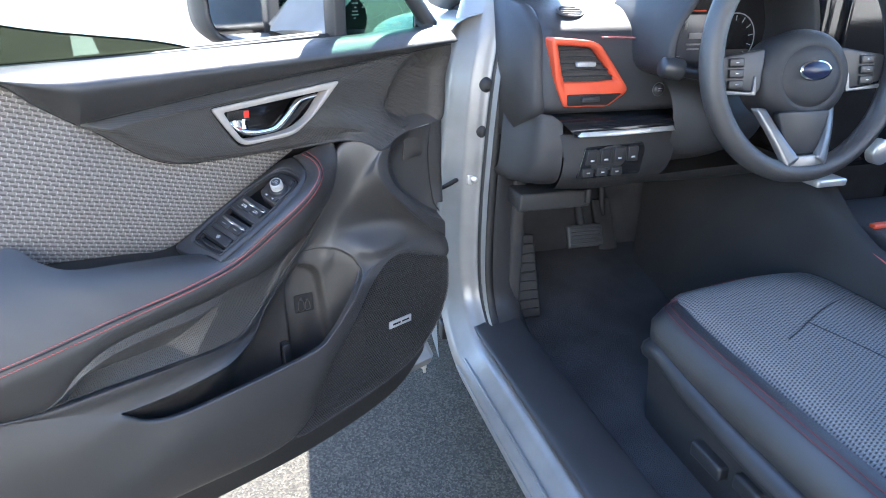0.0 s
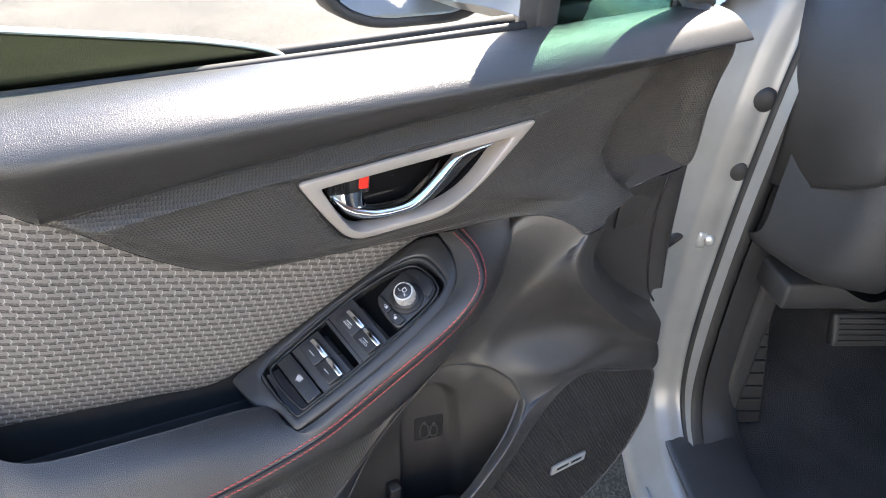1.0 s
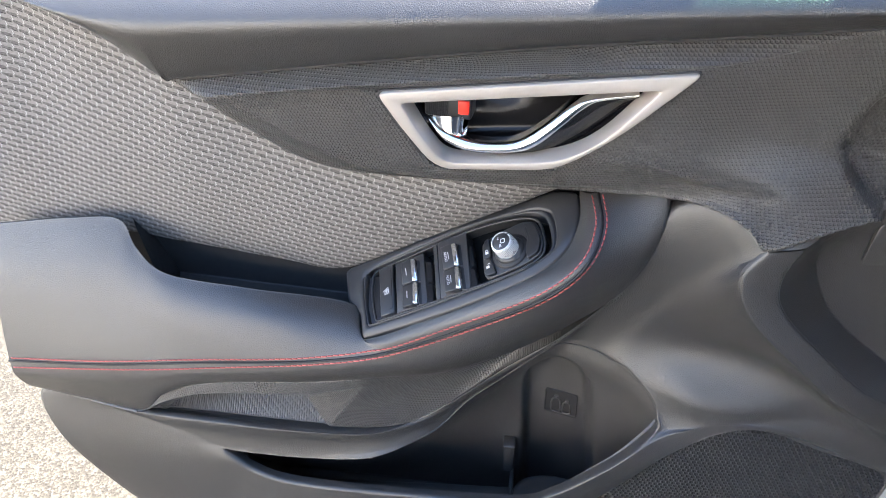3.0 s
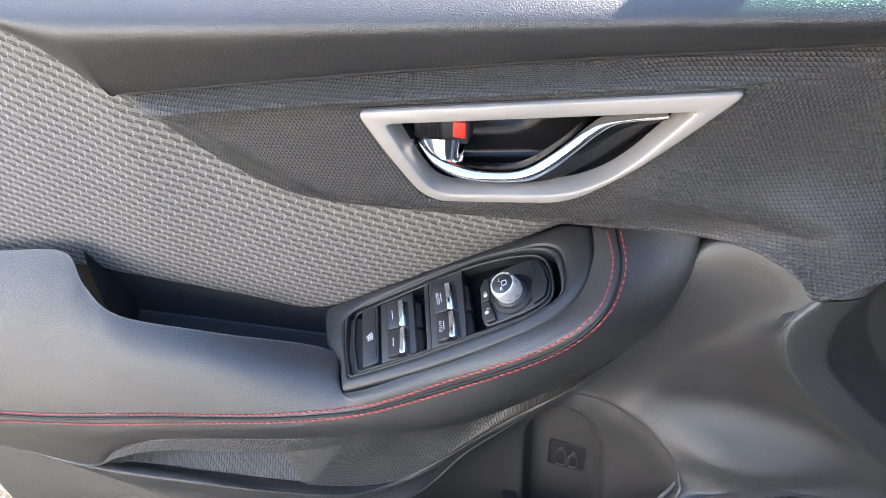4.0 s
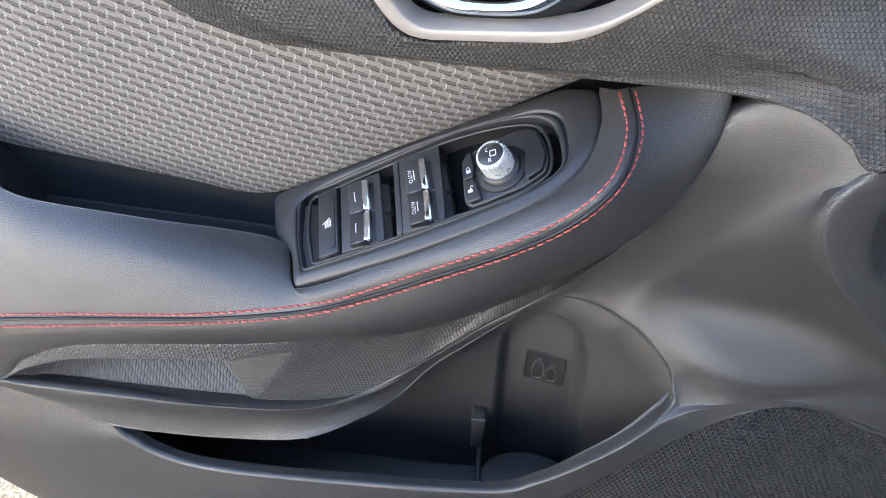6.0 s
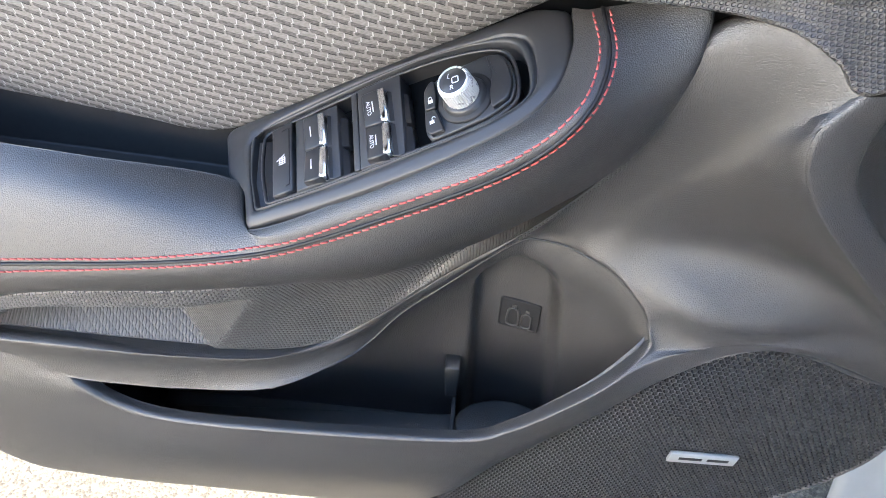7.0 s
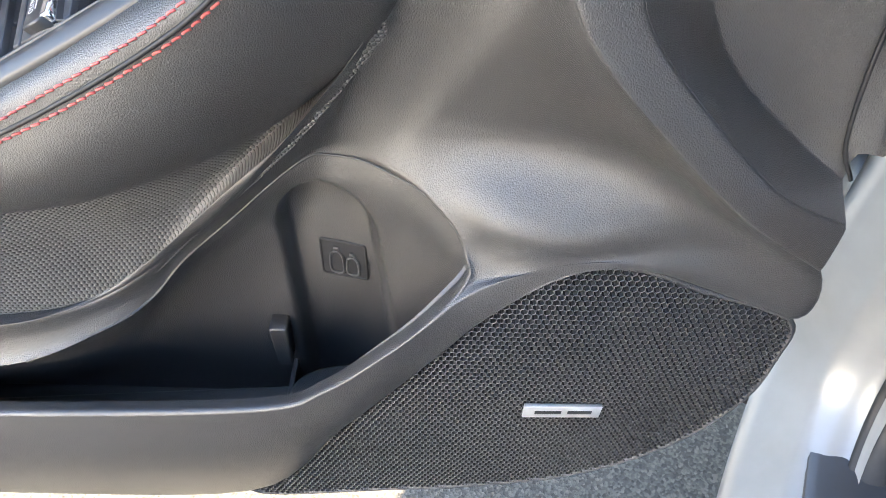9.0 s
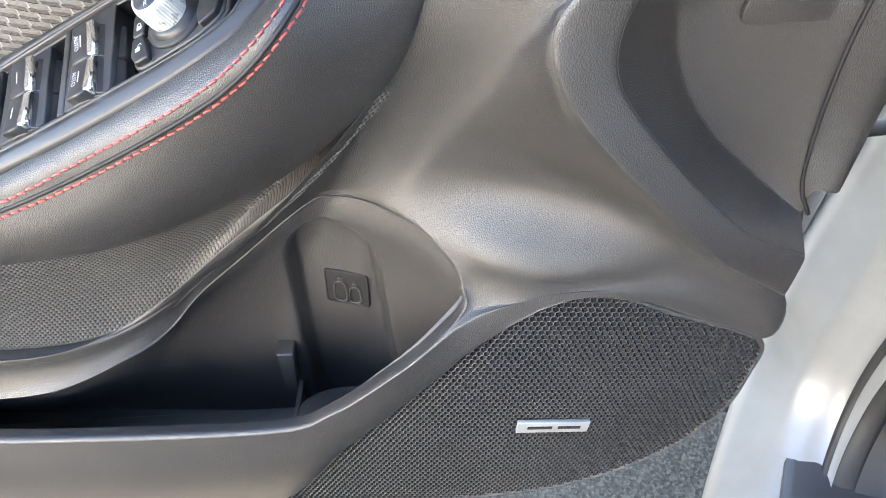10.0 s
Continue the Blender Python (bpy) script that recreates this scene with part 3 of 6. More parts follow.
bm = loft([yshift(ARM_TOP, 0.004, -0.03), yshift(ARM_TOP, 0.001, -0.003), ARM_TOP, arm_crown, ARM_SEAM, arm_belly, ARM_LOW, yshift(ARM_LOW, 0.020)], 7, 6)
arm = part("armrest", bm, M_LEATHER, door, "black leatherette armrest with a red seam")
seam = spline(ARM_SEAM, 12)


crown_line, belly_line = spline(arm_crown, 12), spline(arm_belly, 12)
length = np.concatenate([[0], np.cumsum(np.linalg.norm(np.diff(seam, axis=0), axis=1))])


def seam_row(off):
    side, other, far = (crown_line, belly_line, spline(ARM_TOP, 12)) if off > 0 else (belly_line, crown_line, spline(ARM_LOW, 12))
    out = []
    for o, s, n, f in zip(other, seam, side, far):
        out.append(catmull(o, s, n, f, abs(off) / np.linalg.norm(n - s)))
    return np.array(out)


def along(line, s):
    return np.array([np.interp(s, length, line[:, k]) for k in range(3)])


rng = random.Random(4)
for off in (0.0041, -0.0043):
    row = seam_row(off)
    bm = bmesh.new()
    s = 0.003
    while s < length[-1] - 0.006:
        a, b = along(row, s), along(row, s + 0.0041)
        nrm = np.array((-0.1, -0.8, 0.5))
        mid = (a + b) / 2 + nrm * 0.0009
        j = rng.uniform(-0.0002, 0.0002)
        tube([a + nrm * 0.0001 + np.array((0, 0, 0.0003)), mid + np.array((0, 0, j)), b + nrm * 0.0001 - np.array((0, 0, 0.0003))], 0.00056, 6, 2, bm=bm)
        s += 0.0050
    tagged(part("stitching", bm, M_THREAD, arm, "red double stitching"), kind="stuff")
bm = tube([tuple(p + np.array((0, -0.0004, 0.0002))) for p in seam[::4]], 0.0011, 6, 4)
part("seam_groove", bm, M_DARK, arm)

# switch panel on the armrest
S0 = Vector((0.351, 0.823, 0.7223))
E3 = Vector((-0.4244, -0.3019, 0.8537)).normalized()
E1 = Vector((0.8955, 0.0, 0.4451)).normalized()
E2 = E3.cross(E1).normalized()
SW = Matrix(((E1.x, E2.x, E3.x, S0.x), (E1.y, E2.y, E3.y, S0.y), (E1.z, E2.z, E3.z, S0.z), (0, 0, 0, 1)))
PAN = [(-0.0080, -0.0115), (0.052, -0.0115), (0.106, -0.0080), (0.145, -0.0020), (0.1660, 0.0075), (0.1770, 0.0200), (0.1830, 0.0370), (0.1850, 0.0610), (0.168, 0.0700), (0.093, 0.0700), (0.032, 0.0675), (-0.0335, 0.0645), (-0.0270, 0.0300), (-0.0120, 0.0140)]
PAN_R = [0.004, 0.03, 0.03, 0.02, 0.012, 0.012, 0.012, 0.006, 0.006, 0.03, 0.03, 0.005, 0.006, 0.006]
CUT = [(0.0000, -0.0015), (0.0365, -0.0010), (0.0734, 0.0013), (0.108, 0.0032), (0.138, 0.0050), (0.1590, 0.0120), (0.1612, 0.0260), (0.1590, 0.0440), (0.1520, 0.0530), (0.1300, 0.0592), (0.0941, 0.0622), (0.0250, 0.0555), (-0.0068, 0.0515), (-0.0065, 0.0250)]
CUT_R = [0.003, 0.02, 0.02, 0.02, 0.02, 0.012, 0.010, 0.008, 0.010, 0.02, 0.03, 0.03, 0.005, 0.01]
po, pc = rounded(PAN, PAN_R, 4), rounded(CUT, CUT_R, 4)
rows = [[(*p, z) for p in inset(po, pc, t)] for t, z in ((-0.012, -0.045), (-0.012, -0.012), (-0.006, -0.0060), (0.0, -0.0032), (0.05, -0.0014), (0.12, -0.0006), (0.5, 0.0008), (0.74, 0.0012), (0.80, 0.0004), (0.83, -0.0012), (0.86, 0.0006), (0.90, 0.0012), (0.96, 0.0010), (1.0, 0.0002), (1.0, -0.014))]
bm = grid_mesh(rows, True)
bm.transform(SW)
panel = part("switch_panel", bm, M_BLACK, door, "matt black window switch panel")
# floor sheet coloured near black to stand for the shade deep between the keys
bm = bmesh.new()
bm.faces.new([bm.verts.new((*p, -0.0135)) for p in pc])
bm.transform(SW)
part("switch_well", bm, plain("well_shade_black", (0.005, 0.005, 0.005), 0.8, 0, 0, 0.12), panel)
# slim glossy line that runs round inside the opening
rail = rounded([np.array(p) * 0.93 + np.array((0.0775, 0.028)) * 0.07 for p in CUT], CUT_R, 4)
part("well_rim", tube([tuple(SW @ Vector((x, y, -0.0012))) for x, y in rail], 0.0011, 6, 1, closed=True), M_SWITCH, panel)


def quad_key(name, pts, z, depth, parent, material=M_SWITCH, r=0.0022, label="", bevel=0.0008):
    return part(name, prism(rounded(pts, r, 3), depth, bevel, SW @ Matrix.Translation((0, 0, z))), material, parent, label)


def solid(name, corners, base, parent, material=M_SWITCH, bevel=0.0007, label=""):
    """A block over four corners with heights of their own, going down to the base."""
    bm = bmesh.new()
    top = [bm.verts.new(p) for p in corners]
    low = [bm.verts.new((x, y, base)) for x, y, z in corners]
    bm.faces.new(top)
    for k in range(4):
        bm.faces.new((top[k], low[k], low[(k + 1) % 4], top[(k + 1) % 4]))
    bmesh.ops.recalc_face_normals(bm, faces=bm.faces)
    bmesh.ops.bevel(bm, geom=[e for e in bm.edges if all(v in top for v in e.verts)], offset=bevel, segments=2, profile=0.6, affect="EDGES")
    bm.transform(SW)
    return part(name, bm, material, parent, label)


solid("blank_ramp", [(-0.0045, 0.0020, -0.0022), (0.0102, 0.0018, -0.0075), (0.0050, 0.0490, -0.0075), (-0.0060, 0.0475, -0.0022)], -0.012, panel, M_BLACK)
lock_key = solid("window_lock_switch", [(0.0120, 0.0012, 0.0026), (0.0252, 0.0018, 0.0030), (0.0212, 0.0490, 0.0030), (0.0072, 0.0480, 0.0026)], -0.010, panel, M_SWITCH, 0.0009, "black window lock switch")
groove = [(0.0205, 0.0055, 0.0030), (0.0233, 0.0058, 0.0031), (0.0196, 0.0450, 0.0031), (0.0150, 0.0445, 0.0030)]
part("key_groove", tube([tuple(SW @ Vector(p)) for p in groove], 0.00035, 5, 1), M_DARK, lock_key)
solid("switch_base", [(0.0268, 0.0010, 0.0012), (0.0545, 0.0025, 0.0006), (0.0500, 0.0520, 0.0006), (0.0226, 0.0500, 0.0012)], -0.012, panel, M_BLACK, 0.0006)
solid("divider_bar", [(0.0632, 0.0020, 0.0012), (0.0668, 0.0022, 0.0012), (0.0632, 0.0548, 0.0012), (0.0596, 0.0545, 0.0012)], -0.012, panel, M_BLACK, 0.0006)
solid("switch_base", [(0.0668, 0.0024, 0.0008), (0.0925, 0.0040, 0.0004), (0.0900, 0.0575, 0.0004), (0.0633, 0.0560, 0.0008)], -0.012, panel, M_BLACK, 0.0006)


def window_switch(low, high, word):
    """A rocker of two halves, each with a chrome lip and a sloping flank, its mark printed on top."""
    (a0, b0), (a1, b1) = low, high
    for t0, t1 in ((0.0, 0.492), (0.508, 1.0)):
        def at(t, across, z):
            return (a0 + (a1 - a0) * t + across, b0 + (b1 - b0) * t - across * 0.02, z)
        h0, h1 = (0.0054, 0.0040) if t0 < 0.3 else (0.0040, 0.0054)
        key = solid("window_switch", [at(t0, 0, h0 - 0.0006), at(t0, 0.0112, h0), at(t1, 0.0112, h1), at(t1, 0, h1 - 0.0006)], -0.006, panel, M_SWITCH, 0.0009, "black window switch with chrome lip")
        solid("chrome_lip", [at(t0 + 0.01, 0.0100, h0 + 0.0004), at(t0 + 0.01, 0.0140, h0 + 0.0002), at(t1 - 0.01, 0.0140, h1 + 0.0002), at(t1 - 0.01, 0.0100, h1 + 0.0004)], -0.001, key, M_CHROME, 0.0011, "chrome lip")
        solid("switch_flank", [at(t0, 0.0141, 0.0022), at(t0 + 0.02, 0.0235, -0.0050), at(t1 - 0.02, 0.0235, -0.0050), at(t1, 0.0141, 0.0022)], -0.010, key, M_SWITCH, 0.0006)
        c = at((t0 + t1) / 2, 0.0050, (h0 + h1) / 2 + 0.0001)
        tip = math.degrees(math.atan2(h1 - h0, (b1 - b0) * (t1 - t0)))
        turn = SW @ Matrix.Translation(c) @ pose(0, 0, 0, tip, 0, 0) @ pose(0, 0, 0, 0, 0, -90 + 7)
        if word:
            part("print", words(word, 0.0034, turn @ Matrix.Translation((0, -0.0012, 0)), 0.00004), M_WHITE, key, smooth=False)
        part("mark", box((0.0070, 0.0006, 0.0001), (0, 0.0014 if word else 0, 0), 0, turn), M_WHITE, key, smooth=False)


window_switch((0.0340, 0.0022), (0.0303, 0.0462), "")
window_switch((0.0728, 0.0036), (0.0685, 0.0480), "AUTO")
# window mark on the lock switch: a small pane with slanting bars
turn = SW @ Matrix.Translation((0.0168, 0.0238, 0.0030)) @ pose(0, 0, 0, 0, 0, 7)
bm = box((0.0046, 0.0005, 0.0001), (0, -0.0026, 0), 0, turn)
for k in (-1, 0, 1):
    box((0.0007, 0.0040, 0.0001), (k * 0.0017, 0, 0), 0, turn, 1, bm)
    box((0.0044, 0.0005, 0.0001), (0, k * 0.0013, 0), 0, turn, 1, bm)
box((0.0060, 0.0006, 0.0001), (0, 0.0022, 0), 0, turn @ pose(0, 0, 0, 0, 0, 28), 1, bm)
part("print", bm, M_WHITE, lock_key, smooth=False)
# mirror knob group
BASE = [(0.1040, 0.0120), (0.1075, 0.0072), (0.1165, 0.0080), (0.1385, 0.0108), (0.1510, 0.0160), (0.1540, 0.0260), (0.1520, 0.0390), (0.1485, 0.0465), (0.1397, 0.0500), (0.1232, 0.0480), (0.1090, 0.0445), (0.1035, 0.0370)]
part("mirror_plate", prism(rounded(BASE, 0.004, 4), 0.013, 0.001, SW @ Matrix.Translation((0, 0, -0.0006))), M_BLACK, panel)
quad_key("lock_button", [(0.1052, 0.0135), (0.1080, 0.0088), (0.1152, 0.0095), (0.1130, 0.0180), (0.1112, 0.0242), (0.1052, 0.0240)], 0.0022, 0.004, panel, M_SWITCH, 0.0014)
quad_key("lock_button", [(0.1052, 0.0248), (0.1112, 0.0250), (0.1120, 0.0320), (0.1108, 0.0425), (0.1080, 0.0425), (0.1048, 0.0370)], 0.0022, 0.004, panel, M_SWITCH, 0.0014)
quad_key("blank_button", [(0.1402, 0.0462), (0.1475, 0.0445), (0.1508, 0.0375), (0.1526, 0.0258), (0.1498, 0.0168), (0.1412, 0.0130), (0.1402, 0.0203), (0.1425, 0.0325)], 0.0024, 0.004, panel, M_SWITCH, 0.0016)
for c, s, tilt in (((0.1086, 0.0300), 0.0026, 0.0), ((0.1090, 0.0168), 0.0026, 0.0012)):
    turn = SW @ Matrix.Translation((*c, 0.0023)) @ pose(0, 0, 0, 0, 0, 7)
    bm = box((s, s * 0.8, 0.0001), (0, -s * 0.3, 0), 0, turn)
    tube([(-s * 0.32 + tilt, s * 0.1, 0), (-s * 0.3 + tilt, s * 0.6, 0), (s * 0.05 + tilt, s * 0.85, 0), (s * 0.32 + tilt, s * 0.6, 0), (s * 0.34 + tilt, s * (0.1 if not tilt else 0.4), 0)], 0.00022, 5, 4, turn, bm)
    part("lock_symbol", bm, M_WHITE, panel, smooth=False)
BASE_K = SW @ Matrix.Translation((0.1270, 0.0262, -0.0006))
KN = BASE_K @ pose(0, 0, 0, 5, 0, 0) @ Matrix.Diagonal((0.9, 0.9, 1.0, 1.0))
part("knob_well", drum(0.0150, 0.0016, 40, 0.0008, BASE_K), M_DARK, panel)
part("knob_collar", drum(0.0128, 0.0042, 40, 0.001, BASE_K, 0.0112), M_SWITCH, panel)
bm = bmesh.new()
teeth, rows = 44, []
for r, z in ((0.0098, 0.002), (0.0098, 0.0062), (0.0094, 0.0150), (0.0092, 0.0160), (0.0088, 0.0168), (0.0080, 0.0170), (0.0078, 0.0164)):
    rows.append([((r + (0.00042 if k % 2 and 0.005 < z < 0.0155 else 0)) * math.cos(2 * math.pi * k / (teeth * 2)), (r + (0.00042 if k % 2 and 0.005 < z < 0.0155 else 0)) * math.sin(2 * math.pi * k / (teeth * 2)), z) for k in range(teeth * 2)])
grid_mesh(rows, True, bm)
bm.transform(KN)
knob = part("mirror_knob", bm, M_KNOB, panel, "ribbed silver mirror adjusting knob", smooth=False)
part("knob_top", drum(0.0079, 0.0166, 40, 0.0003, KN), M_SWITCH, knob)
top = KN @ Matrix.Translation((0, 0, 0.0167)) @ pose(0, 0, 0, 0, 0, -20)
bm = words("L", 0.0040, top @ Matrix.Translation((-0.0030, 0.0024, 0)), 0.00004)
merge(bm, words("R", 0.0040, top @ Matrix.Translation((0.0006, -0.0042, 0)) @ pose(0, 0, 0, 0, 0, 15), 0.00004))
for a in (20, 110, 200, 290):
    box((0.0032, 0.0006, 0.0001), (0, 0.0018, 0), 0, top @ Matrix.Translation((0.0014, 0.0006, 0)) @ pose(0, 0, 0, 0, 0, a), 1, bm)
part("print", bm, M_WHITE, knob, smooth=False)
part("knob_index", box((0.0024, 0.0009, 0.0003), (0.0073, 0.0046, 0.0169), 0, KN @ pose(0, 0, 0, 0, 0, 6)), M_DARK, knob)

# ribbed insert below the armrest
INS_TOP = [(0.104, 0.814, 0.5890), (0.124, 0.8085, 0.6055), (0.150, 0.8025, 0.6305), (0.189, 0.8030, 0.6495), (0.240, 0.8040, 0.6585), (0.300, 0.8070, 0.6635), (0.360, 0.8115, 0.6715), (0.420, 0.8200, 0.6785), (0.455, 0.8330, 0.6835), (0.492, 0.8450, 0.7000), (0.523, 0.8490, 0.7260), (0.5480, 0.8495, 0.7530)]
INS_BOT = [(0.103, 0.8150, 0.5880), (0.124, 0.8175, 0.5878), (0.150, 0.8185, 0.5875), (0.189, 0.8180, 0.5870), (0.240, 0.8180, 0.5860), (0.300, 0.8195, 0.5845), (0.352, 0.8270, 0.5835), (0.392, 0.8380, 0.5920), (0.424, 0.8470, 0.6160), (0.456, 0.8510, 0.6470), (0.505, 0.8520, 0.6970), (0.5510, 0.8500, 0.7560)]
ins_a, ins_b = spline(INS_TOP, 16), spline(INS_BOT, 16)


def dish(x, s):
    """Depth of the faceted scoop: a strip is left along its top, a short shelf along its bottom."""
    f = min((s - 0.17) / 0.10 * 0.32, 0.32 + (s - 0.27) / 0.46 * 0.68, (1.03 - s) / 0.27, (0.348 - 0.052 * s - x) / 0.040, (x - 0.128) / 0.030)
    return 0.026 * min(1.0, max(0.0, f))


rows = []
for k in range(41):
    t = k / 40
    row = []
    for a, b in zip(ins_a, ins_b):
        p = a + (b - a) * t
        lean = 0.009 * math.sin(math.pi * t) * min(1.0, max(0.0, (p[0] - 0.30) / 0.08))
        lip = 0.006 * min(t / 0.17, max(0.0, 1.0 - (t - 0.17) / 0.5)) * min(1.0, max(0.0, (0.37 - p[0]) / 0.08))
        sunk = 0.006 * min(1.0, max(0.0, (p[0] - 0.335) / 0.06)) * (1 - t) ** 0.5
        row.append((p[0], p[1] + dish(p[0], t) + lean - lip + sunk, p[2]))
    rows.append(row)
rows[0] = [(x, y + 0.0035, z + 0.0030) for x, y, z in rows[0]]
rows = [[(x, y + 0.010, z + 0.004) for x, y, z in rows[0]]] + rows + [[(x, y + 0.003, z - 0.010) for x, y, z in rows[-1]]]
part("insert_backing", box((0.26, 0.004, 0.100), (0.240, 0.884, 0.630), 0.001), M_DARK, door)
part("armrest_insert", grid_mesh(rows), M_INSERT, door, "grey ribbed insert below the armrest", smooth=False)

# lower trim with the map pocket; one ring from the pocket mouth to the rim
LOW_OUT = [(0.005, 0.818, 0.600), (0.100, 0.811, 0.586), (0.204, 0.8085, 0.5850), (0.275, 0.8095, 0.5845), (0.337, 0.817, 0.5815), (0.378, 0.834, 0.585), (0.408, 0.843, 0.600), (0.427, 0.848, 0.6145), (0.460, 0.852, 0.644), (0.512, 0.849, 0.706),
           (0.552, 0.848, 0.762), (0.573, 0.855, 0.822), (0.602, 0.841, 0.834), (0.629, 0.8205, 0.818), (0.617, 0.818, 0.798), (0.627, 0.815, 0.769), (0.657, 0.813, 0.735), (0.718, 0.816, 0.677), (0.777, 0.825, 0.633), (0.779, 0.821, 0.597),
           (0.725, 0.825, 0.616), (0.682, 0.827, 0.631), (0.645, 0.826, 0.6255), (0.602, 0.818, 0.5925), (0.574, 0.813, 0.559), (0.512, 0.810, 0.477), (0.431, 0.811, 0.373), (0.240, 0.803, 0.379), (0.140, 0.801, 0.386), (0.080, 0.800, 0.410), (0.012, 0.802, 0.530)]
LOW_IN = [(0.186, 0.805, 0.549), (0.200, 0.805, 0.5485), (0.225, 0.805, 0.548), (0.270, 0.8055, 0.549), (0.335, 0.8085, 0.556), (0.380, 0.830, 0.5642), (0.402, 0.845, 0.573), (0.4247, 0.856, 0.5964), (0.4567, 0.865, 0.6232), (0.4868, 0.871, 0.6501),
          (0.505, 0.875, 0.6625), (0.516, 0.876, 0.6625), (0.530, 0.872, 0.6635), (0.541, 0.868, 0.662), (0.552, 0.862, 0.660), (0.563, 0.857, 0.657), (0.574, 0.850, 0.650), (0.584, 0.843, 0.641), (0.590, 0.837, 0.630), (0.593, 0.831, 0.622),
          (0.592, 0.828, 0.617), (0.588, 0.824, 0.612), (0.580, 0.819, 0.605), (0.565, 0.811, 0.592), (0.545, 0.805, 0.575), (0.510, 0.799, 0.546), (0.468, 0.796, 0.527), (0.323, 0.795, 0.518), (0.250, 0.797, 0.5165), (0.215, 0.800, 0.525), (0.195, 0.803, 0.540)]
DY = [0, 0.001, 0.002, 0.002, 0.002, 0.002, 0.002, 0.003, 0.001, 0.000, -0.003, -0.006, 0.006, 0.017, 0.023, 0.029, 0.034, 0.024, 0.002, 0.004, 0.003, 0.002, 0.001, 0.0, -0.002, -0.007, -0.010, -0.010, -0.009, -0.006, -0.002]
DQ = [d * 0.75 for d in DY]
DQ[10:19] = [-0.003, -0.006, 0.005, 0.016, 0.021, 0.027, 0.034, 0.026, 0.000]
low_q = between(LOW_OUT, LOW_IN, 0.30, DQ)
low_m = between(LOW_OUT, LOW_IN, 0.62, DY)
low_q[18:23] = [(0.730, 0.832, 0.650), (0.742, 0.824, 0.632), (0.702, 0.826, 0.635), (0.664, 0.827, 0.641), (0.632, 0.825, 0.627)]
low_m[18:23] = [(0.672, 0.840, 0.653), (0.680, 0.831, 0.644), (0.656, 0.829, 0.641), (0.634, 0.829, 0.635), (0.614, 0.826, 0.621)]
low_n = between(LOW_OUT, LOW_IN, 0.93, [-0.0025 if k > 21 else 0 for k in range(31)])
bm = loft([yshift(LOW_OUT, 0.014, -0.001), LOW_OUT, low_q, low_m, low_n, LOW_IN, yshift(LOW_IN, 0.009, -0.001)], 6, 6, closed=True)
for v in bm.verts:
    u, w = (v.co.x - 0.640) / 0.042, (v.co.z - 0.668) / 0.026
    v.co.y += 0.0065 * w * math.exp(-(u * u + w * w) / 2)
bm.verts.ensure_lookup_table()
ring_n = 6 * len(LOW_OUT)
# the saddle between pocket, bulge and grille is evened out, its borders kept
inner = [bm.verts[r * ring_n + k] for r in range(7, 24) for k in range(ring_n)]
for turns in range(14):
    bmesh.ops.smooth_vert(bm, verts=inner, factor=0.5, use_axis_y=True)
near = [bm.verts[r * ring_n + k] for r in range(7, 25) for k in range(16 * 6, 24 * 6)]
for turns in range(60):
    bmesh.ops.smooth_vert(bm, verts=near, factor=0.5, use_axis_x=True, use_axis_y=True, use_axis_z=True)
near = [bm.verts[r * ring_n + k] for r in range(7, 21) for k in range(11 * 6, 17 * 6)]
for turns in range(50):
    bmesh.ops.smooth_vert(bm, verts=near, factor=0.5, use_axis_x=True, use_axis_y=True, use_axis_z=True)
near = [bm.verts[r * ring_n + k] for r in range(7, 25) for k in range(10 * 6, 26 * 6)]
for turns in range(40):
    bmesh.ops.smooth_vert(bm, verts=near, factor=0.5, use_axis_y=True)
# an upright field above, a shoulder leaning out below it
for v in inner:
    x, y, z = v.co
    w = min(1.0, 1.7 * max(math.exp(-((x - 0.642) / 0.052) ** 2 - ((z - 0.668) / 0.034) ** 2), math.exp(-((x - 0.622) / 0.036) ** 2 - ((z - 0.622) / 0.020) ** 2)))
    q = min(1.0, max(0.0, (z - 0.644) / 0.044))
    v.co.y += w * (min(0.8255, 0.8125 + 0.74 * max(0.0, z - 0.5) ** 2) + max(0.006, 0.034 - 0.22 * (x - 0.61)) * q * q * (3 - 2 * q) - y)
for turns in range(6):
    bmesh.ops.smooth_vert(bm, verts=near, factor=0.5, use_axis_y=True)
lower = part("lower_trim", bm, M_TRIM, door, "black grained lower door trim with pocket")
LIP_IN = [(0.005, 0.820, 0.604), (0.100, 0.818, 0.5878), (0.204, 0.8164, 0.5857), (0.275, 0.8177, 0.5814), (0.337, 0.8266, 0.5781), (0.378, 0.8370, 0.5864), (0.408, 0.8418, 0.6069), (0.427, 0.8450, 0.6227), (0.460, 0.8503, 0.6534), (0.512, 0.8520, 0.7039), (0.549, 0.8500, 0.7600), (0.572, 0.860, 0.816)]
RIDGE = LOW_OUT[:12]
bm = loft([yshift(LIP_IN, 0.016, -0.0035), yshift(LIP_IN, 0.003, -0.002), LIP_IN, between(LIP_IN, RIDGE, 0.3, -0.0012, 0.0016), between(LIP_IN, RIDGE, 0.75, -0.0016, 0.0014), yshift(RIDGE, -0.0004, 0.0002), yshift(RIDGE, 0.003, -0.003)], 6, 4)
part("trim_ledge", bm, M_TRIM, lower)

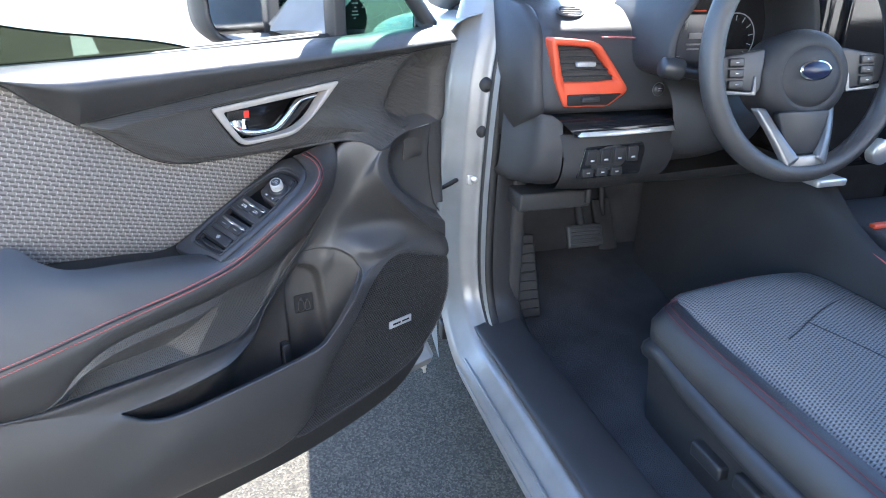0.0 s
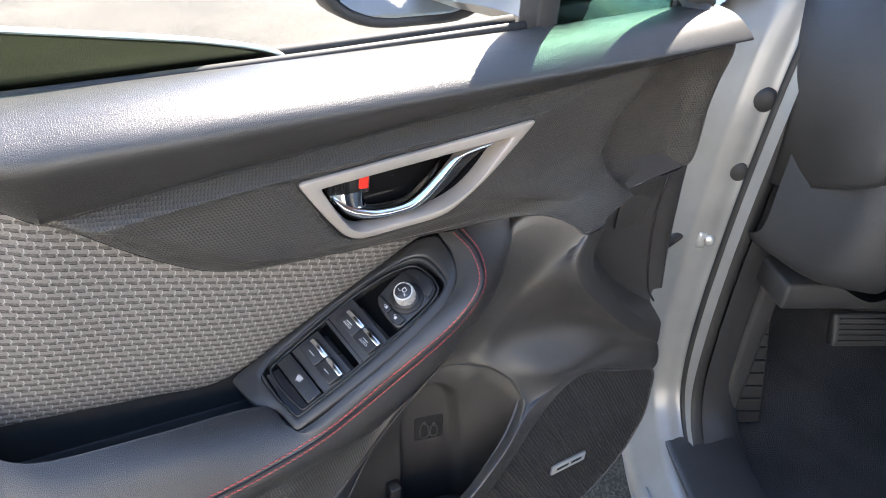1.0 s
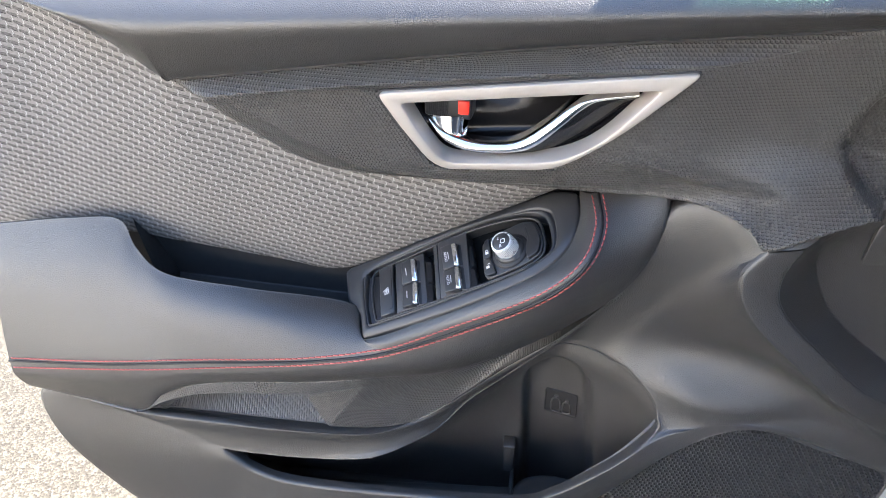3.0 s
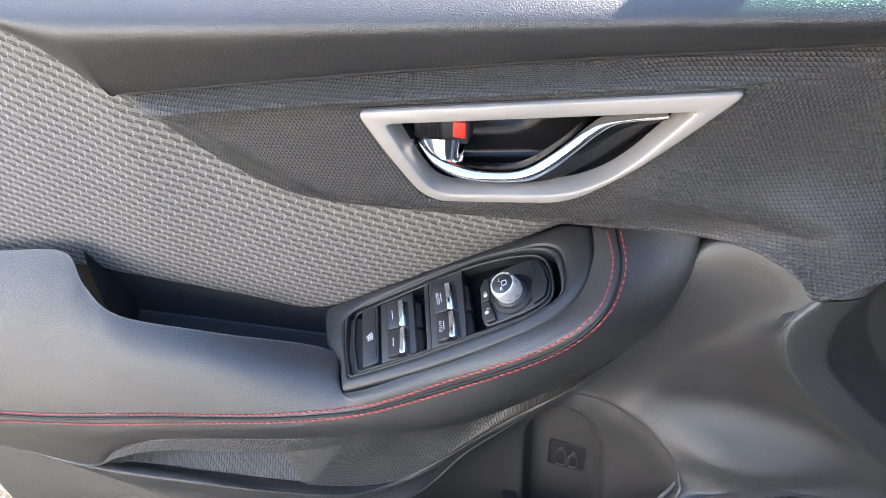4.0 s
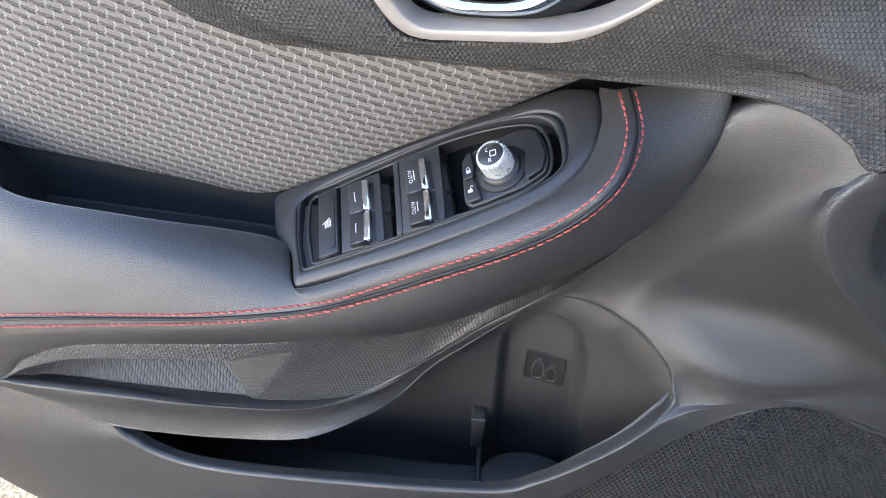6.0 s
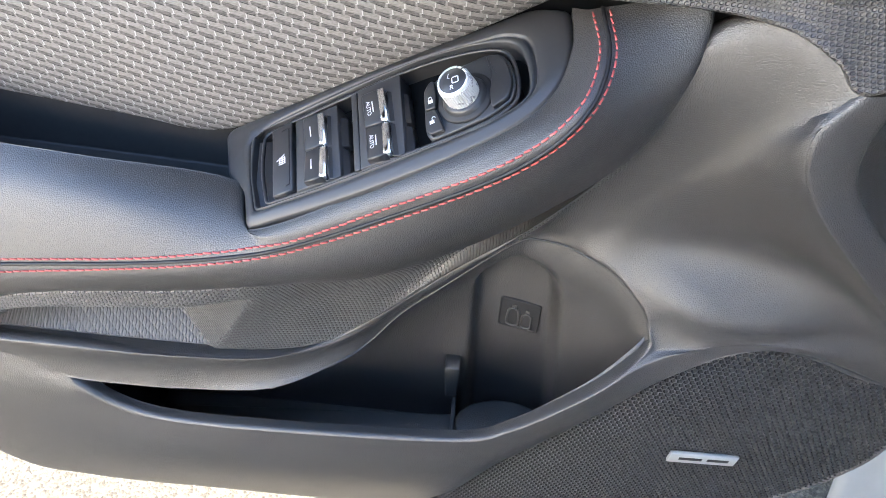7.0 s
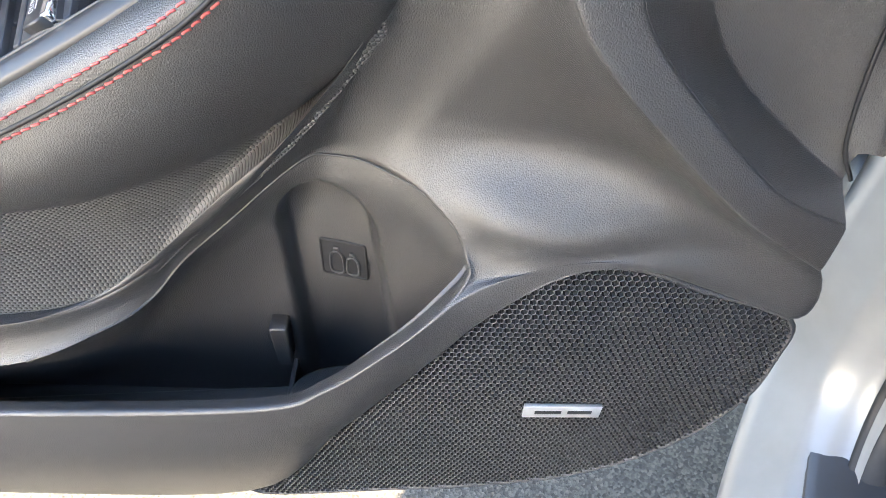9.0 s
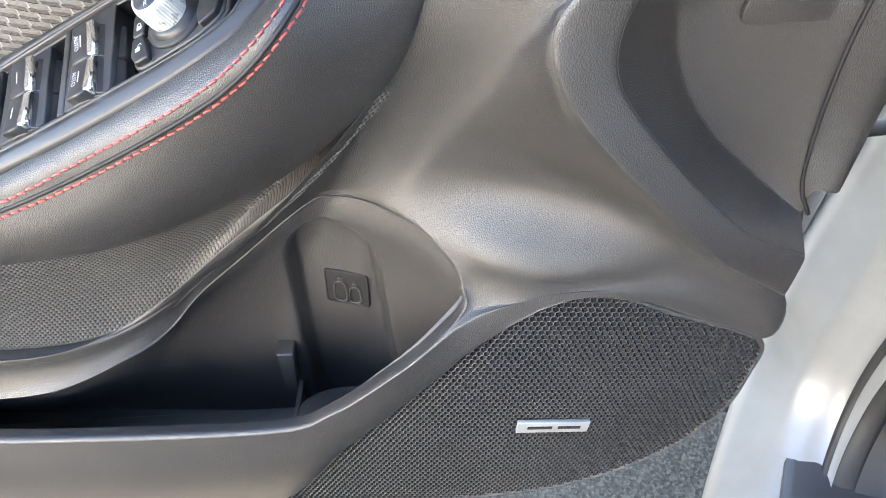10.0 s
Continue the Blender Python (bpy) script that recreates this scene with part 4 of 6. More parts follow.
# pocket: shaped back wall, front wall, floor
UP = LOW_IN[0:21]
n_up = len(UP)
base = [(0.175 + 0.425 * k / (n_up - 1), 0.886 - 0.022 * min(1.0, max(0.0, (k - 15) / 4)), 0.402) for k in range(n_up)]
lines = [yshift(UP, 0.003, 0.001), between(UP, base, 0.07, 0.002), between(UP, base, 0.22, 0.005), between(UP, base, 0.55, 0.002), base]
bm = loft(lines, 12, 16)
for v in bm.verts:
    x, y, z = v.co
    half = 0.031 + 0.045 * max(0.0, 0.600 - z)
    mid = 0.508 + 0.055 * max(0.0, 0.600 - z)
    d = math.hypot((x - mid) / half, max(0.0, z - 0.600) / 0.038)
    s = min(1.0, max(0.0, (1.08 - d) / (0.20 if x < mid else 0.34)))
    v.co.y += 0.014 * s * s * (3 - 2 * s)


def back_y(x, z):
    """Depth of the pocket's back wall."""
    near = sorted(((v.co.x - x) ** 2 + (v.co.z - z) ** 2, v.co.y) for v in bm.verts)[:4]
    return sum(y for q, y in near) / 4


hook_y = back_y(0.464, 0.490) - 0.014
icon_y = back_y(0.513, 0.5625)
icon_turn = math.degrees(math.atan2(back_y(0.526, 0.5625) - back_y(0.500, 0.5625), 0.026))
icon_tip = math.degrees(math.atan2(back_y(0.513, 0.577) - back_y(0.513, 0.548), 0.029))
part("pocket_back", bm, M_TRIM, lower)
part("pocket_end", box((0.004, 0.10, 0.17), (0.184, 0.868, 0.470), 0.001), M_TRIM, lower)
part("pocket_seam", tube(yshift(LOW_IN[4:20], -0.0006, 0.0), 0.0009, 6, 6), M_BLACK, lower)
LIP = LOW_IN[20:] + LOW_IN[:2]
bm = loft([yshift(LIP, 0.009, -0.001), yshift(LIP, 0.0115, -0.010), [(x, 0.824, 0.470) for x, y, z in LIP], [(x, 0.826, 0.400) for x, y, z in LIP], [(x, 0.895, 0.400) for x, y, z in LIP]], 6, 4)
part("pocket_front", bm, M_TRIM, lower)
bm = box((0.262, 0.036, 0.006), (0, 0, 0), 0.0015, pose(0.337, 0.846, 0.426, 4, -6.5, 0))
part("pocket_shelf", bm, M_TRIM, lower)
bm = box((0.004, 0.050, 0.055), (0.467, 0.862, 0.425), 0.001)
part("pocket_divider", bm, M_TRIM, lower)
arc = [(0.509 + 0.040 * math.cos(a), 0.848 + 0.025 * math.sin(a)) for a in (2 * math.pi * k / 40 for k in range(40))]
part("bottle_ring", prism(arc, 0.075, 0.003, pose(0, 0, 0.462)), M_TRIM, lower, "round bottle stop in the pocket")
bm = prism(rounded([(-0.0058, -0.022), (0.0042, -0.022), (0.0062, 0.022), (-0.0070, 0.022)], 0.002, 3), 0.014, 0.0015, pose(0.464, hook_y, 0.488, 90, 0, 0))
part("pocket_hook", bm, M_TRIM, lower, "short upright plastic hook in the pocket")
ICON = pose(0.5130, icon_y - 0.0010, 0.5625, 90 - icon_tip, 0, icon_turn)
o2 = rounded([(-0.0165, -0.0165), (0.0165, -0.0165), (0.0160, 0.0165), (-0.0165, 0.0165)], 0.0025, 3)
i2 = [np.array(p) * 0.92 for p in o2]
rows = [[(*p, z) for p in q] for q, z in ((o2, -0.003), (o2, 0.0004), (i2, 0.0006), (i2, -0.0004))]
bm = grid_mesh(rows, True)
bm.faces.new([bm.verts.new((*p, -0.0002)) for p in i2])
bm.transform(ICON)
icon = part("bottle_symbol", bm, M_DARK, lower, "moulded bottle symbol plate")
bm = bmesh.new()
for c, w, h in (((-0.005, -0.002), 0.0042, 0.010), ((0.006, -0.004), 0.0036, 0.008)):
    tube([(c[0] - w, c[1] - h, 0.0003), (c[0] - w, c[1] + h * 0.4, 0.0003), (c[0] - w * 0.4, c[1] + h * 0.8, 0.0003), (c[0] + w * 0.4, c[1] + h * 0.8, 0.0003), (c[0] + w, c[1] + h * 0.4, 0.0003), (c[0] + w, c[1] - h, 0.0003)], 0.0009, 5, 4, None, bm, closed=True)
    box((w * 0.9, 0.003, 0.0012), (c[0], c[1] + h * 0.8 + 0.003, 0.0002), 0.0003, None, 1, bm)
bm.transform(ICON)
part("symbol_lines", bm, M_TRIM, icon)

# front end panel behind the bulge
REC_L = [(0.629, 0.8205, 0.820), (0.617, 0.818, 0.798), (0.627, 0.815, 0.769), (0.657, 0.813, 0.735), (0.718, 0.816, 0.677), (0.777, 0.825, 0.633)]
REC_E = [(0.655, 0.824, 0.822), (0.647, 0.823, 0.797), (0.652, 0.822, 0.772), (0.679, 0.822, 0.740), (0.733, 0.823, 0.690), (0.781, 0.831, 0.662)]
REC_I = [(0.682, 0.850, 0.827), (0.681, 0.861, 0.795), (0.687, 0.862, 0.766), (0.711, 0.862, 0.728), (0.753, 0.860, 0.693), (0.782, 0.852, 0.674)]
REC_M = [(0.715, 0.858, 0.832), (0.714, 0.866, 0.805), (0.720, 0.866, 0.778), (0.738, 0.865, 0.748), (0.765, 0.860, 0.715), (0.7825, 0.852, 0.690)]
REC_F = [(0.799, 0.862, 0.840), (0.799, 0.862, 0.815), (0.799, 0.861, 0.790), (0.799, 0.860, 0.760), (0.799, 0.858, 0.730), (0.797, 0.852, 0.690)]
bm = loft([yshift(REC_L, 0.002), between(REC_L, REC_E, 0.12, -0.0022), between(REC_L, REC_E, 0.85, -0.0022), between(REC_L, REC_E, 0.97, -0.0005), between(REC_E, REC_I, 0.06), between(REC_E, REC_I, 0.85), between(REC_I, REC_M, 0.15), REC_M, REC_F, yshift(REC_F, 0.03)], 6, 4)
loft([yshift([l[0] for l in (REC_L, REC_E, REC_I, REC_M, REC_F)], 0.0005), yshift([l[0] for l in (REC_L, REC_E, REC_I, REC_M, REC_F)], 0.022, 0.024)], 6, 2, bm=bm)
front_panel = part("front_cover", bm, M_TRIM, door, "black recessed trim cover beside the hinge")
bm = prism(rounded([(0.712, 0.780), (0.764, 0.784), (0.762, 0.821), (0.714, 0.817)], 0.006, 4), 0.003, 0.0006, Matrix(((1, 0, 0, 0), (0, 0, -1, 0.8628), (0, 1, 0, 0), (0, 0, 0, 1))))
part("access_cap", bm, M_TRIM, front_panel)
part("panel_groove", tube([(0.770, 0.8590, 0.836), (0.766, 0.8600, 0.790), (0.768, 0.8575, 0.740), (0.774, 0.8530, 0.696), (0.784, 0.8485, 0.676)], 0.0012, 6, 5), M_DARK, front_panel)

# loudspeaker grille
GR = [(0.431, 0.374), (0.512, 0.476), (0.574, 0.558), (0.602, 0.5915), (0.645, 0.625), (0.682, 0.630), (0.725, 0.615), (0.778, 0.596), (0.782, 0.560), (0.776, 0.515), (0.748, 0.462), (0.697, 0.418), (0.635, 0.395), (0.540, 0.379)]


def gril_y(x, z):
    t = (z - 0.5) / 0.13
    return 0.8165 + (0.0125 * t * abs(t) if t > 0 else 0.004 * t) - 0.002


gr_line = [tuple(p) for p in spline([(*p, 0) for p in GR], 6, True)[:, :2]]


def inside(x, z, poly):
    hit, k = False, len(poly)
    for i in range(k):
        (x1, z1), (x2, z2) = poly[i], poly[(i + 1) % k]
        if (z1 > z) != (z2 > z) and x < x1 + (z - z1) / (z2 - z1) * (x2 - x1):
            hit = not hit
    return hit


PITCH = 0.0043
R = PITCH / math.sqrt(3)
verts, faces = [], []
hexa = [(math.cos(radians(60 * k + 30)), math.sin(radians(60 * k + 30))) for k in range(6)]
shrunk = [(0.605 + (x - 0.605) * 0.988, 0.50 + (z - 0.50) * 0.983) for x, z in gr_line]
for r_ in range(75):
    for c_ in range(95):
        x, z = 0.425 + (c_ + 0.5 * (r_ % 2)) * PITCH, 0.370 + r_ * PITCH * 0.866
        if not inside(x, z, shrunk):
            continue
        b0 = len(verts)
        for q, dy in ((1.0, 0), (0.85, 0), (0.80, 0.0026)):
            verts += [(x + R * q * a, gril_y(x + R * q * a, z + R * q * b) + dy - (0.0003 if q == 0.85 else 0), z + R * q * b) for a, b in hexa]
        for k in range(6):
            j = (k + 1) % 6
            faces += [(b0 + k, b0 + j, b0 + 6 + j, b0 + 6 + k), (b0 + 6 + k, b0 + 6 + j, b0 + 12 + j, b0 + 12 + k)]
me = bpy.data.meshes.new("tmp")
me.from_pydata(verts, [], faces)
bm = bmesh.new()
bm.from_mesh(me)
bpy.data.meshes.remove(me)
M_GRILLE = plain("grille_black", (0.036, 0.035, 0.034), 0.38)
tagged(part("speaker_grille", bm, M_GRILLE, door, "black hexagonal mesh loudspeaker grille", smooth=False), kind="stuff")
rows = []
for t, dy in ((1.0, 0.012), (1.0, 0.0005), (0.992, -0.0006), (0.982, 0.0002), (0.980, 0.004)):
    rows.append([(0.605 + (x - 0.605) * t, gril_y(x, z) + dy, 0.50 + (z - 0.50) * (1 - (1 - t) * 1.4)) for x, z in gr_line])
rim = part("grille_rim", grid_mesh(rows, True), M_TRIM, door)
# sheet painted near black as the shade of the cavity behind the mesh
bm = bmesh.new()
bm.faces.new([bm.verts.new((x, gril_y(x, z) + 0.016, z)) for x, z in gr_line])
bmesh.ops.triangulate(bm, faces=bm.faces)
part("speaker_backing", bm, plain("cavity_shade_black", (0.004, 0.004, 0.004), 0.95, 0, 0, 0.05), rim)
BD = pose(0.6598, 0.8128, 0.5045, 90, 1.5, 2)
badge = part("badge", box((0.0515, 0.0072 * 1.9, 0.003), (0, 0, 0), 0.0006, BD), M_BADGE, door, "small silver name plate on the grille")
for x, w in ((-0.0095, 0.0175), (0.0115, 0.0160)):
    part("mark_bar", box((w, 0.0034, 0.0004), (x, 0, 0.0016), 0.0001, BD), M_DARK, badge)

# metal shell of the door, lower seal, hinge end
sec = [(0.926, 0.955), (0.926, 0.70), (0.926, 0.60), (0.926, 0.40), (0.885, 0.36), (0.872, 0.345), (0.880, 0.325), (0.935, 0.330), (0.965, 0.45), (0.985, 0.65), (0.980, 0.82), (0.945, 0.955), (0.925, 0.975)]
rows = [[(x, y, z) for y, z in sec] for x in (0.05, 0.06, 0.79, 0.80)]
rows = [[(0.45 + (x - 0.45) * 0.99, 0.925 + (y - 0.925) * 0.9, z) for x, y, z in rows[0]]] + rows[1:3] + [[(x, 0.925 + (y - 0.925) * 0.9, z) for x, y, z in rows[3]]]
bm = grid_mesh([[p for p in r] for r in rows], True)
bm.verts.ensure_lookup_table()
bm.faces.new(bm.verts[:len(sec)])
bm.faces.new(bm.verts[-len(sec):])
part("door_shell", bm, M_PAINT, door, "silver painted metal door shell", smooth=False)
bm = prism([(0.03, 0.62), (0.06, 0.48), (0.12, 0.41), (0.43, 0.39), (0.70, 0.44), (0.77, 0.53), (0.77, 0.95), (0.10, 0.96), (0.03, 0.78)], 0.004, 0, Matrix(((1, 0, 0, 0), (0, 0, 1, 0.916), (0, 1, 0, 0), (0, 0, 0, 1))))
part("trim_backing", bm, M_DARK, door, smooth=False)
TRIM_EDGE = [(0.020, 0.812, 0.500), (0.080, 0.812, 0.410), (0.140, 0.812, 0.388), (0.240, 0.814, 0.381), (0.431, 0.816, 0.375), (0.540, 0.817, 0.381), (0.635, 0.817, 0.397), (0.697, 0.818, 0.420), (0.748, 0.820, 0.464)]
bm = loft([TRIM_EDGE, yshift(TRIM_EDGE, 0.012, -0.020), yshift(TRIM_EDGE, 0.018, -0.030), yshift(TRIM_EDGE, 0.030, -0.070), yshift(TRIM_EDGE, 0.036, -0.082), yshift(TRIM_EDGE, 0.060, -0.086)], 6, 3)
part("lower_seal", bm, M_RUBBER, door, "black rubber seal along the door's bottom")
bm = box((0.010, 0.012, 0.012), (0.786, 0.893, 0.316), 0.002, None, 2)
tube([(0.786, 0.892, 0.312), (0.789, 0.893, 0.304), (0.790, 0.893, 0.298)], 0.0035, 8, 4, None, bm)
part("wire_boot", bm, M_BADGE, door)

QX = 0.776
# window glass, its division bar and frame, corner cover
glass_top = [(0.02, 1.060), (0.12, 1.034), (0.20, 1.016), (0.28, 1.004), (0.34, 0.995), (0.385, 0.984), (0.40, 0.972)]
pts = [(x, z) for x, z in spline([(*p, 0) for p in glass_top], 6)[:, :2]] + [(0.40, 0.93), (0.02, 0.93)]
bm = prism([(x, z) for x, z in pts], 0.004, 0, Matrix(((1, 0, 0, 0), (0, 0, 1, 0.916), (0, 1, 0, 0), (0, 0, 0, 1))))
pane = part("window_pane", bm, M_DARKGLASS, door, "green tinted window glass, wound almost down", smooth=False)
edge = [(x, 0.9185, z) for x, z in glass_top]
# the glass edge is coloured pale for the light caught in it
part("pane_edge", tube(edge, 0.0026, 8, 6), plain("lit_edge_pale", (0.62, 0.66, 0.56), 0.3), pane, "glass edge, painted pale for the light it catches")
bm = tube([(-0.02, 0.906, 0.9735), (0.20, 0.906, 0.9755), (0.40, 0.906, 0.9805), (0.60, 0.906, 0.988)], 0.0045, 6, 6)
part("belt_seal", bm, M_RUBBER, door)
bm = tube([(-0.02, 0.925, 0.9735), (0.20, 0.925, 0.9755), (0.40, 0.925, 0.9805), (0.60, 0.925, 0.988)], 0.006, 6, 6)
part("belt_seal", bm, M_RUBBER, door)
part("division_bar", box((0.023, 0.030, 0.42), (0.620, 0.914, 1.16), 0.004), M_BLACK, door, "black window division bar")
FRM = [(0.800, 0.892, 0.995), (0.758, 0.896, 1.045), (0.664, 0.902, 1.165), (0.540, 0.908, 1.290), (0.380, 0.912, 1.385), (0.160, 0.914, 1.425), (-0.060, 0.912, 1.400), (-0.110, 0.908, 1.200), (-0.090, 0.905, 0.960)]
part("window_frame", tube(FRM, 0.013, 10, 8), M_BLACK, door, "black upper window frame")
bm = prism([(0.632, 0.985), (QX, 0.988), (QX, 1.025), (0.756, 1.052), (0.665, 1.150), (0.632, 1.188)], 0.004, 0, Matrix(((1, 0, 0, 0), (0, 0, 1, 0.912), (0, 1, 0, 0), (0, 0, 0, 1))))
quarter = part("quarter_pane", bm, M_GLASS, door, "green tinted quarter glass", smooth=False)
bm = bmesh.new()
for k, (x, z, w) in enumerate(((0.656, 1.034, 0.012), (0.657, 1.028, 0.004), (0.656, 1.022, 0.010), (0.656, 1.017, 0.013), (0.655, 1.012, 0.004), (0.672, 1.034, 0.004), (0.672, 1.028, 0.005))):
    box((w, 0.0004, 0.0022), (x, 0.9106, z), 0, None, 1, bm)
part("etched_marks", bm, M_DIM, quarter, smooth=False)
bm = prism([(QX + 0.001, 0.975), (0.803, 0.975), (0.803, 1.000), (QX + 0.001, 1.022)], 0.008, 0.001, Matrix(((1, 0, 0, 0), (0, 0, -1, 0.904), (0, 1, 0, 0), (0, 0, 0, 1))))
part("sail_panel", bm, M_BLACK, door, "black sail panel at the mirror")
bm = loft([[(QX - 0.006, 0.872, 0.985), (QX, 0.868, 0.988), (0.790, 0.862, 0.989), (0.803, 0.852, 0.983)], [(QX - 0.003, 0.888, 0.992), (QX + 0.002, 0.884, 0.996), (0.792, 0.878, 0.998), (0.804, 0.868, 0.990)],
           [(QX, 0.904, 1.000), (QX + 0.004, 0.902, 1.006), (0.794, 0.898, 1.004), (0.804, 0.890, 0.994)]], 5, 5)
part("corner_cover", bm, M_BELT, door, "black cover at the window's front corner")

# door mirror
MIR = pose(0.572, 1.035, 1.060, 90, 0, -4)
out = rounded([(-0.105, -0.075), (-0.060, -0.098), (0.050, -0.096), (0.095, -0.060), (0.100, 0.060), (0.040, 0.085), (-0.090, 0.080), (-0.110, 0.040)], 0.03, 4)
rows = [[(x * s, y * s, z) for x, y in out] for s, z in ((0.90, 0.000), (0.955, 0.012), (1.0, 0.004), (1.02, -0.030), (0.96, -0.075), (0.75, -0.110), (0.35, -0.125))]
bm = grid_mesh(rows, True)
bm.verts.ensure_lookup_table()
bm.faces.new(bm.verts[-len(out):])
bm.transform(MIR)
mirror = part("mirror_housing", bm, M_BLACK, door, "black and silver door mirror")
part("mirror_glass", prism([(x * 0.905, y * 0.905) for x, y in out], 0.004, 0, MIR @ Matrix.Translation((0, 0, 0.004))), M_MIRROR, mirror, "mirror glass", smooth=False)
bm = loft([[(0.560, 1.060, 0.985), (0.580, 1.010, 0.990), (0.600, 0.960, 0.992), (0.610, 0.920, 0.990)], [(0.600, 1.075, 0.980), (0.630, 1.020, 0.975), (0.650, 0.970, 0.972), (0.660, 0.920, 0.965)],
           [(0.640, 1.060, 1.010), (0.660, 1.020, 1.015), (0.680, 0.970, 1.015), (0.690, 0.925, 1.010)], [(0.610, 1.060, 1.050), (0.635, 1.010, 1.050), (0.655, 0.960, 1.045), (0.665, 0.925, 1.040)],
           [(0.560, 1.060, 0.985), (0.580, 1.010, 0.990), (0.600, 0.960, 0.992), (0.610, 0.920, 0.990)]], 5, 5)
part("mirror_foot", bm, M_PAINT, door, "silver painted mirror foot")


# ---- the car round the door opening (car axes: x right, y ahead) ----
def carpart(name, bm, material, parent, label="", smooth=True):
    bm.transform(CAR)
    return part(name, bm, material, parent, label, smooth)


def car_at(x, y, z):
    return tuple(CAR @ Vector((x, y, z)))


body = thing("car", "silver car body round the open door gap", "car", car_at(0.75, 0.2, 0.0))

# the opening's edge: down the hinge pillar, round the corner and back along the sill
EDGE = [(0.178, 1.36), (0.078, 1.14), (0.030, 1.02), (0.010, 0.90), (0.006, 0.70), (0.002, 0.53), (-0.016, 0.43), (-0.090, 0.383), (-0.200, 0.377), (-0.450, 0.374), (-0.900, 0.372), (-1.500, 0.372)]
SHIFT = [0.134, 0.084, 0.046, 0.018, 0.003, 0.000, 0.006, 0.006, 0.006, 0.006, 0.006, 0.006]
SINK = [1, 1, 1, 1, 1, 1, 0.7, 0.15, 0.1, 0.1, 0.1, 0.1]


def sweep(section, per=7, close=False):
    """Section points (across: x, into the gap: w) carried along the opening's edge."""
    line = spline([(y, z, s) for (y, z), s in zip(EDGE, SHIFT)], per)
    rows = []
    sink = spline([(w, 0, 0) for w in SINK], per)[:, 0]
    for i, (y, z, s) in enumerate(line):
        a, b = line[max(i - 1, 0)], line[min(i + 1, len(line) - 1)]
        t = np.array((b[0] - a[0], b[1] - a[1]))
        t /= np.linalg.norm(t)
        nrm = np.array((t[1], -t[0]))
        row = []
        for x, w in section:
            if w < -0.075:
                # along the sill the paint tucks under, below the hinge it runs on
                f = min(1.0, max(0.0, (0.7 - sink[i]) / 0.5))
                x, w = x + 0.9 * f * (-0.075 - w), w + 0.8 * f * (-0.075 - w)
            w *= sink[i] if w > 0 else 1
            row.append((x + s, y + nrm[0] * w, z + nrm[1] * w))
        rows.append(row)
    return grid_mesh(rows, close)


PAINT = spline([(0.020, -0.300, 0), (-0.010, -0.200, 0), (-0.034, -0.090, 0), (-0.040, -0.060, 0), (-0.036, -0.042, 0), (-0.026, -0.032, 0), (-0.010, -0.014, 0), (-0.002, -0.005, 0), (0.014, 0.0, 0), (0.031, 0.003, 0), (0.038, 0.016, 0), (0.041, 0.030, 0)], 4)[:, :2]
carpart("door_frame", sweep(PAINT), M_PAINT, body, "silver painted hinge pillar and sill")
carpart("door_seal", sweep([(0.051 + 0.013 * math.cos(a), 0.014 + 0.014 * math.sin(a)) for a in (2 * math.pi * k / 10 for k in range(10))], 7, True), M_RUBBER, body, "black rubber door seal")
carpart("seal_lip", sweep([(0.037 + 0.005 * math.cos(a), 0.008 + 0.006 * math.sin(a)) for a in (2 * math.pi * k / 6 for k in range(6))], 7, True), M_RUBBER, body)
for z, x in ((0.882, 0.050), (0.793, 0.045)):
    carpart("grommet", drum(0.0155, 0.006, 24, 0.003, pose(x - 0.010, 0.009, z, 90, 0, -20), 0.0125), M_RUBBER, body, "round black rubber plug")
# inner covers along the gap: kick panel and scuff plate
carpart("kick_panel", sweep([(0.058, 0.030), (0.070, 0.030), (0.105, 0.015), (0.125, -0.010), (0.135, -0.060)]), M_BLACK, body, "black scuff plate and kick panel")
bm = loft([[(0.012, -0.045, 0.386), (0.012, -0.10, 0.3865), (0.012, -0.3, 0.384), (0.012, -0.7, 0.382), (0.012, -1.4, 0.382)], [(0.018, -0.040, 0.397), (0.020, -0.10, 0.393), (0.020, -0.3, 0.392), (0.020, -0.7, 0.390), (0.020, -1.4, 0.390)],
           [(0.100, -0.035, 0.405), (0.100, -0.10, 0.399), (0.100, -0.3, 0.397), (0.100, -0.7, 0.395), (0.100, -1.4, 0.395)], [(0.120, -0.035, 0.390), (0.120, -0.10, 0.385), (0.120, -0.3, 0.383), (0.120, -0.7, 0.381), (0.120, -1.4, 0.381)],
           [(0.128, -0.035, 0.33), (0.128, -0.10, 0.33), (0.128, -0.3, 0.33), (0.128, -0.7, 0.33), (0.128, -1.4, 0.33)]], 6, 4)
carpart("scuff_plate", bm, M_BLACK, body, "black grained sill scuff plate")
carpart("sill_rib", box((0.004, 1.3, 0.004), (-0.038, -0.75, 0.3325), 0.001), M_PAINT, body)
carpart("sill_rib", box((0.004, 1.3, 0.004), (-0.022, -0.75, 0.347), 0.001), M_PAINT, body)

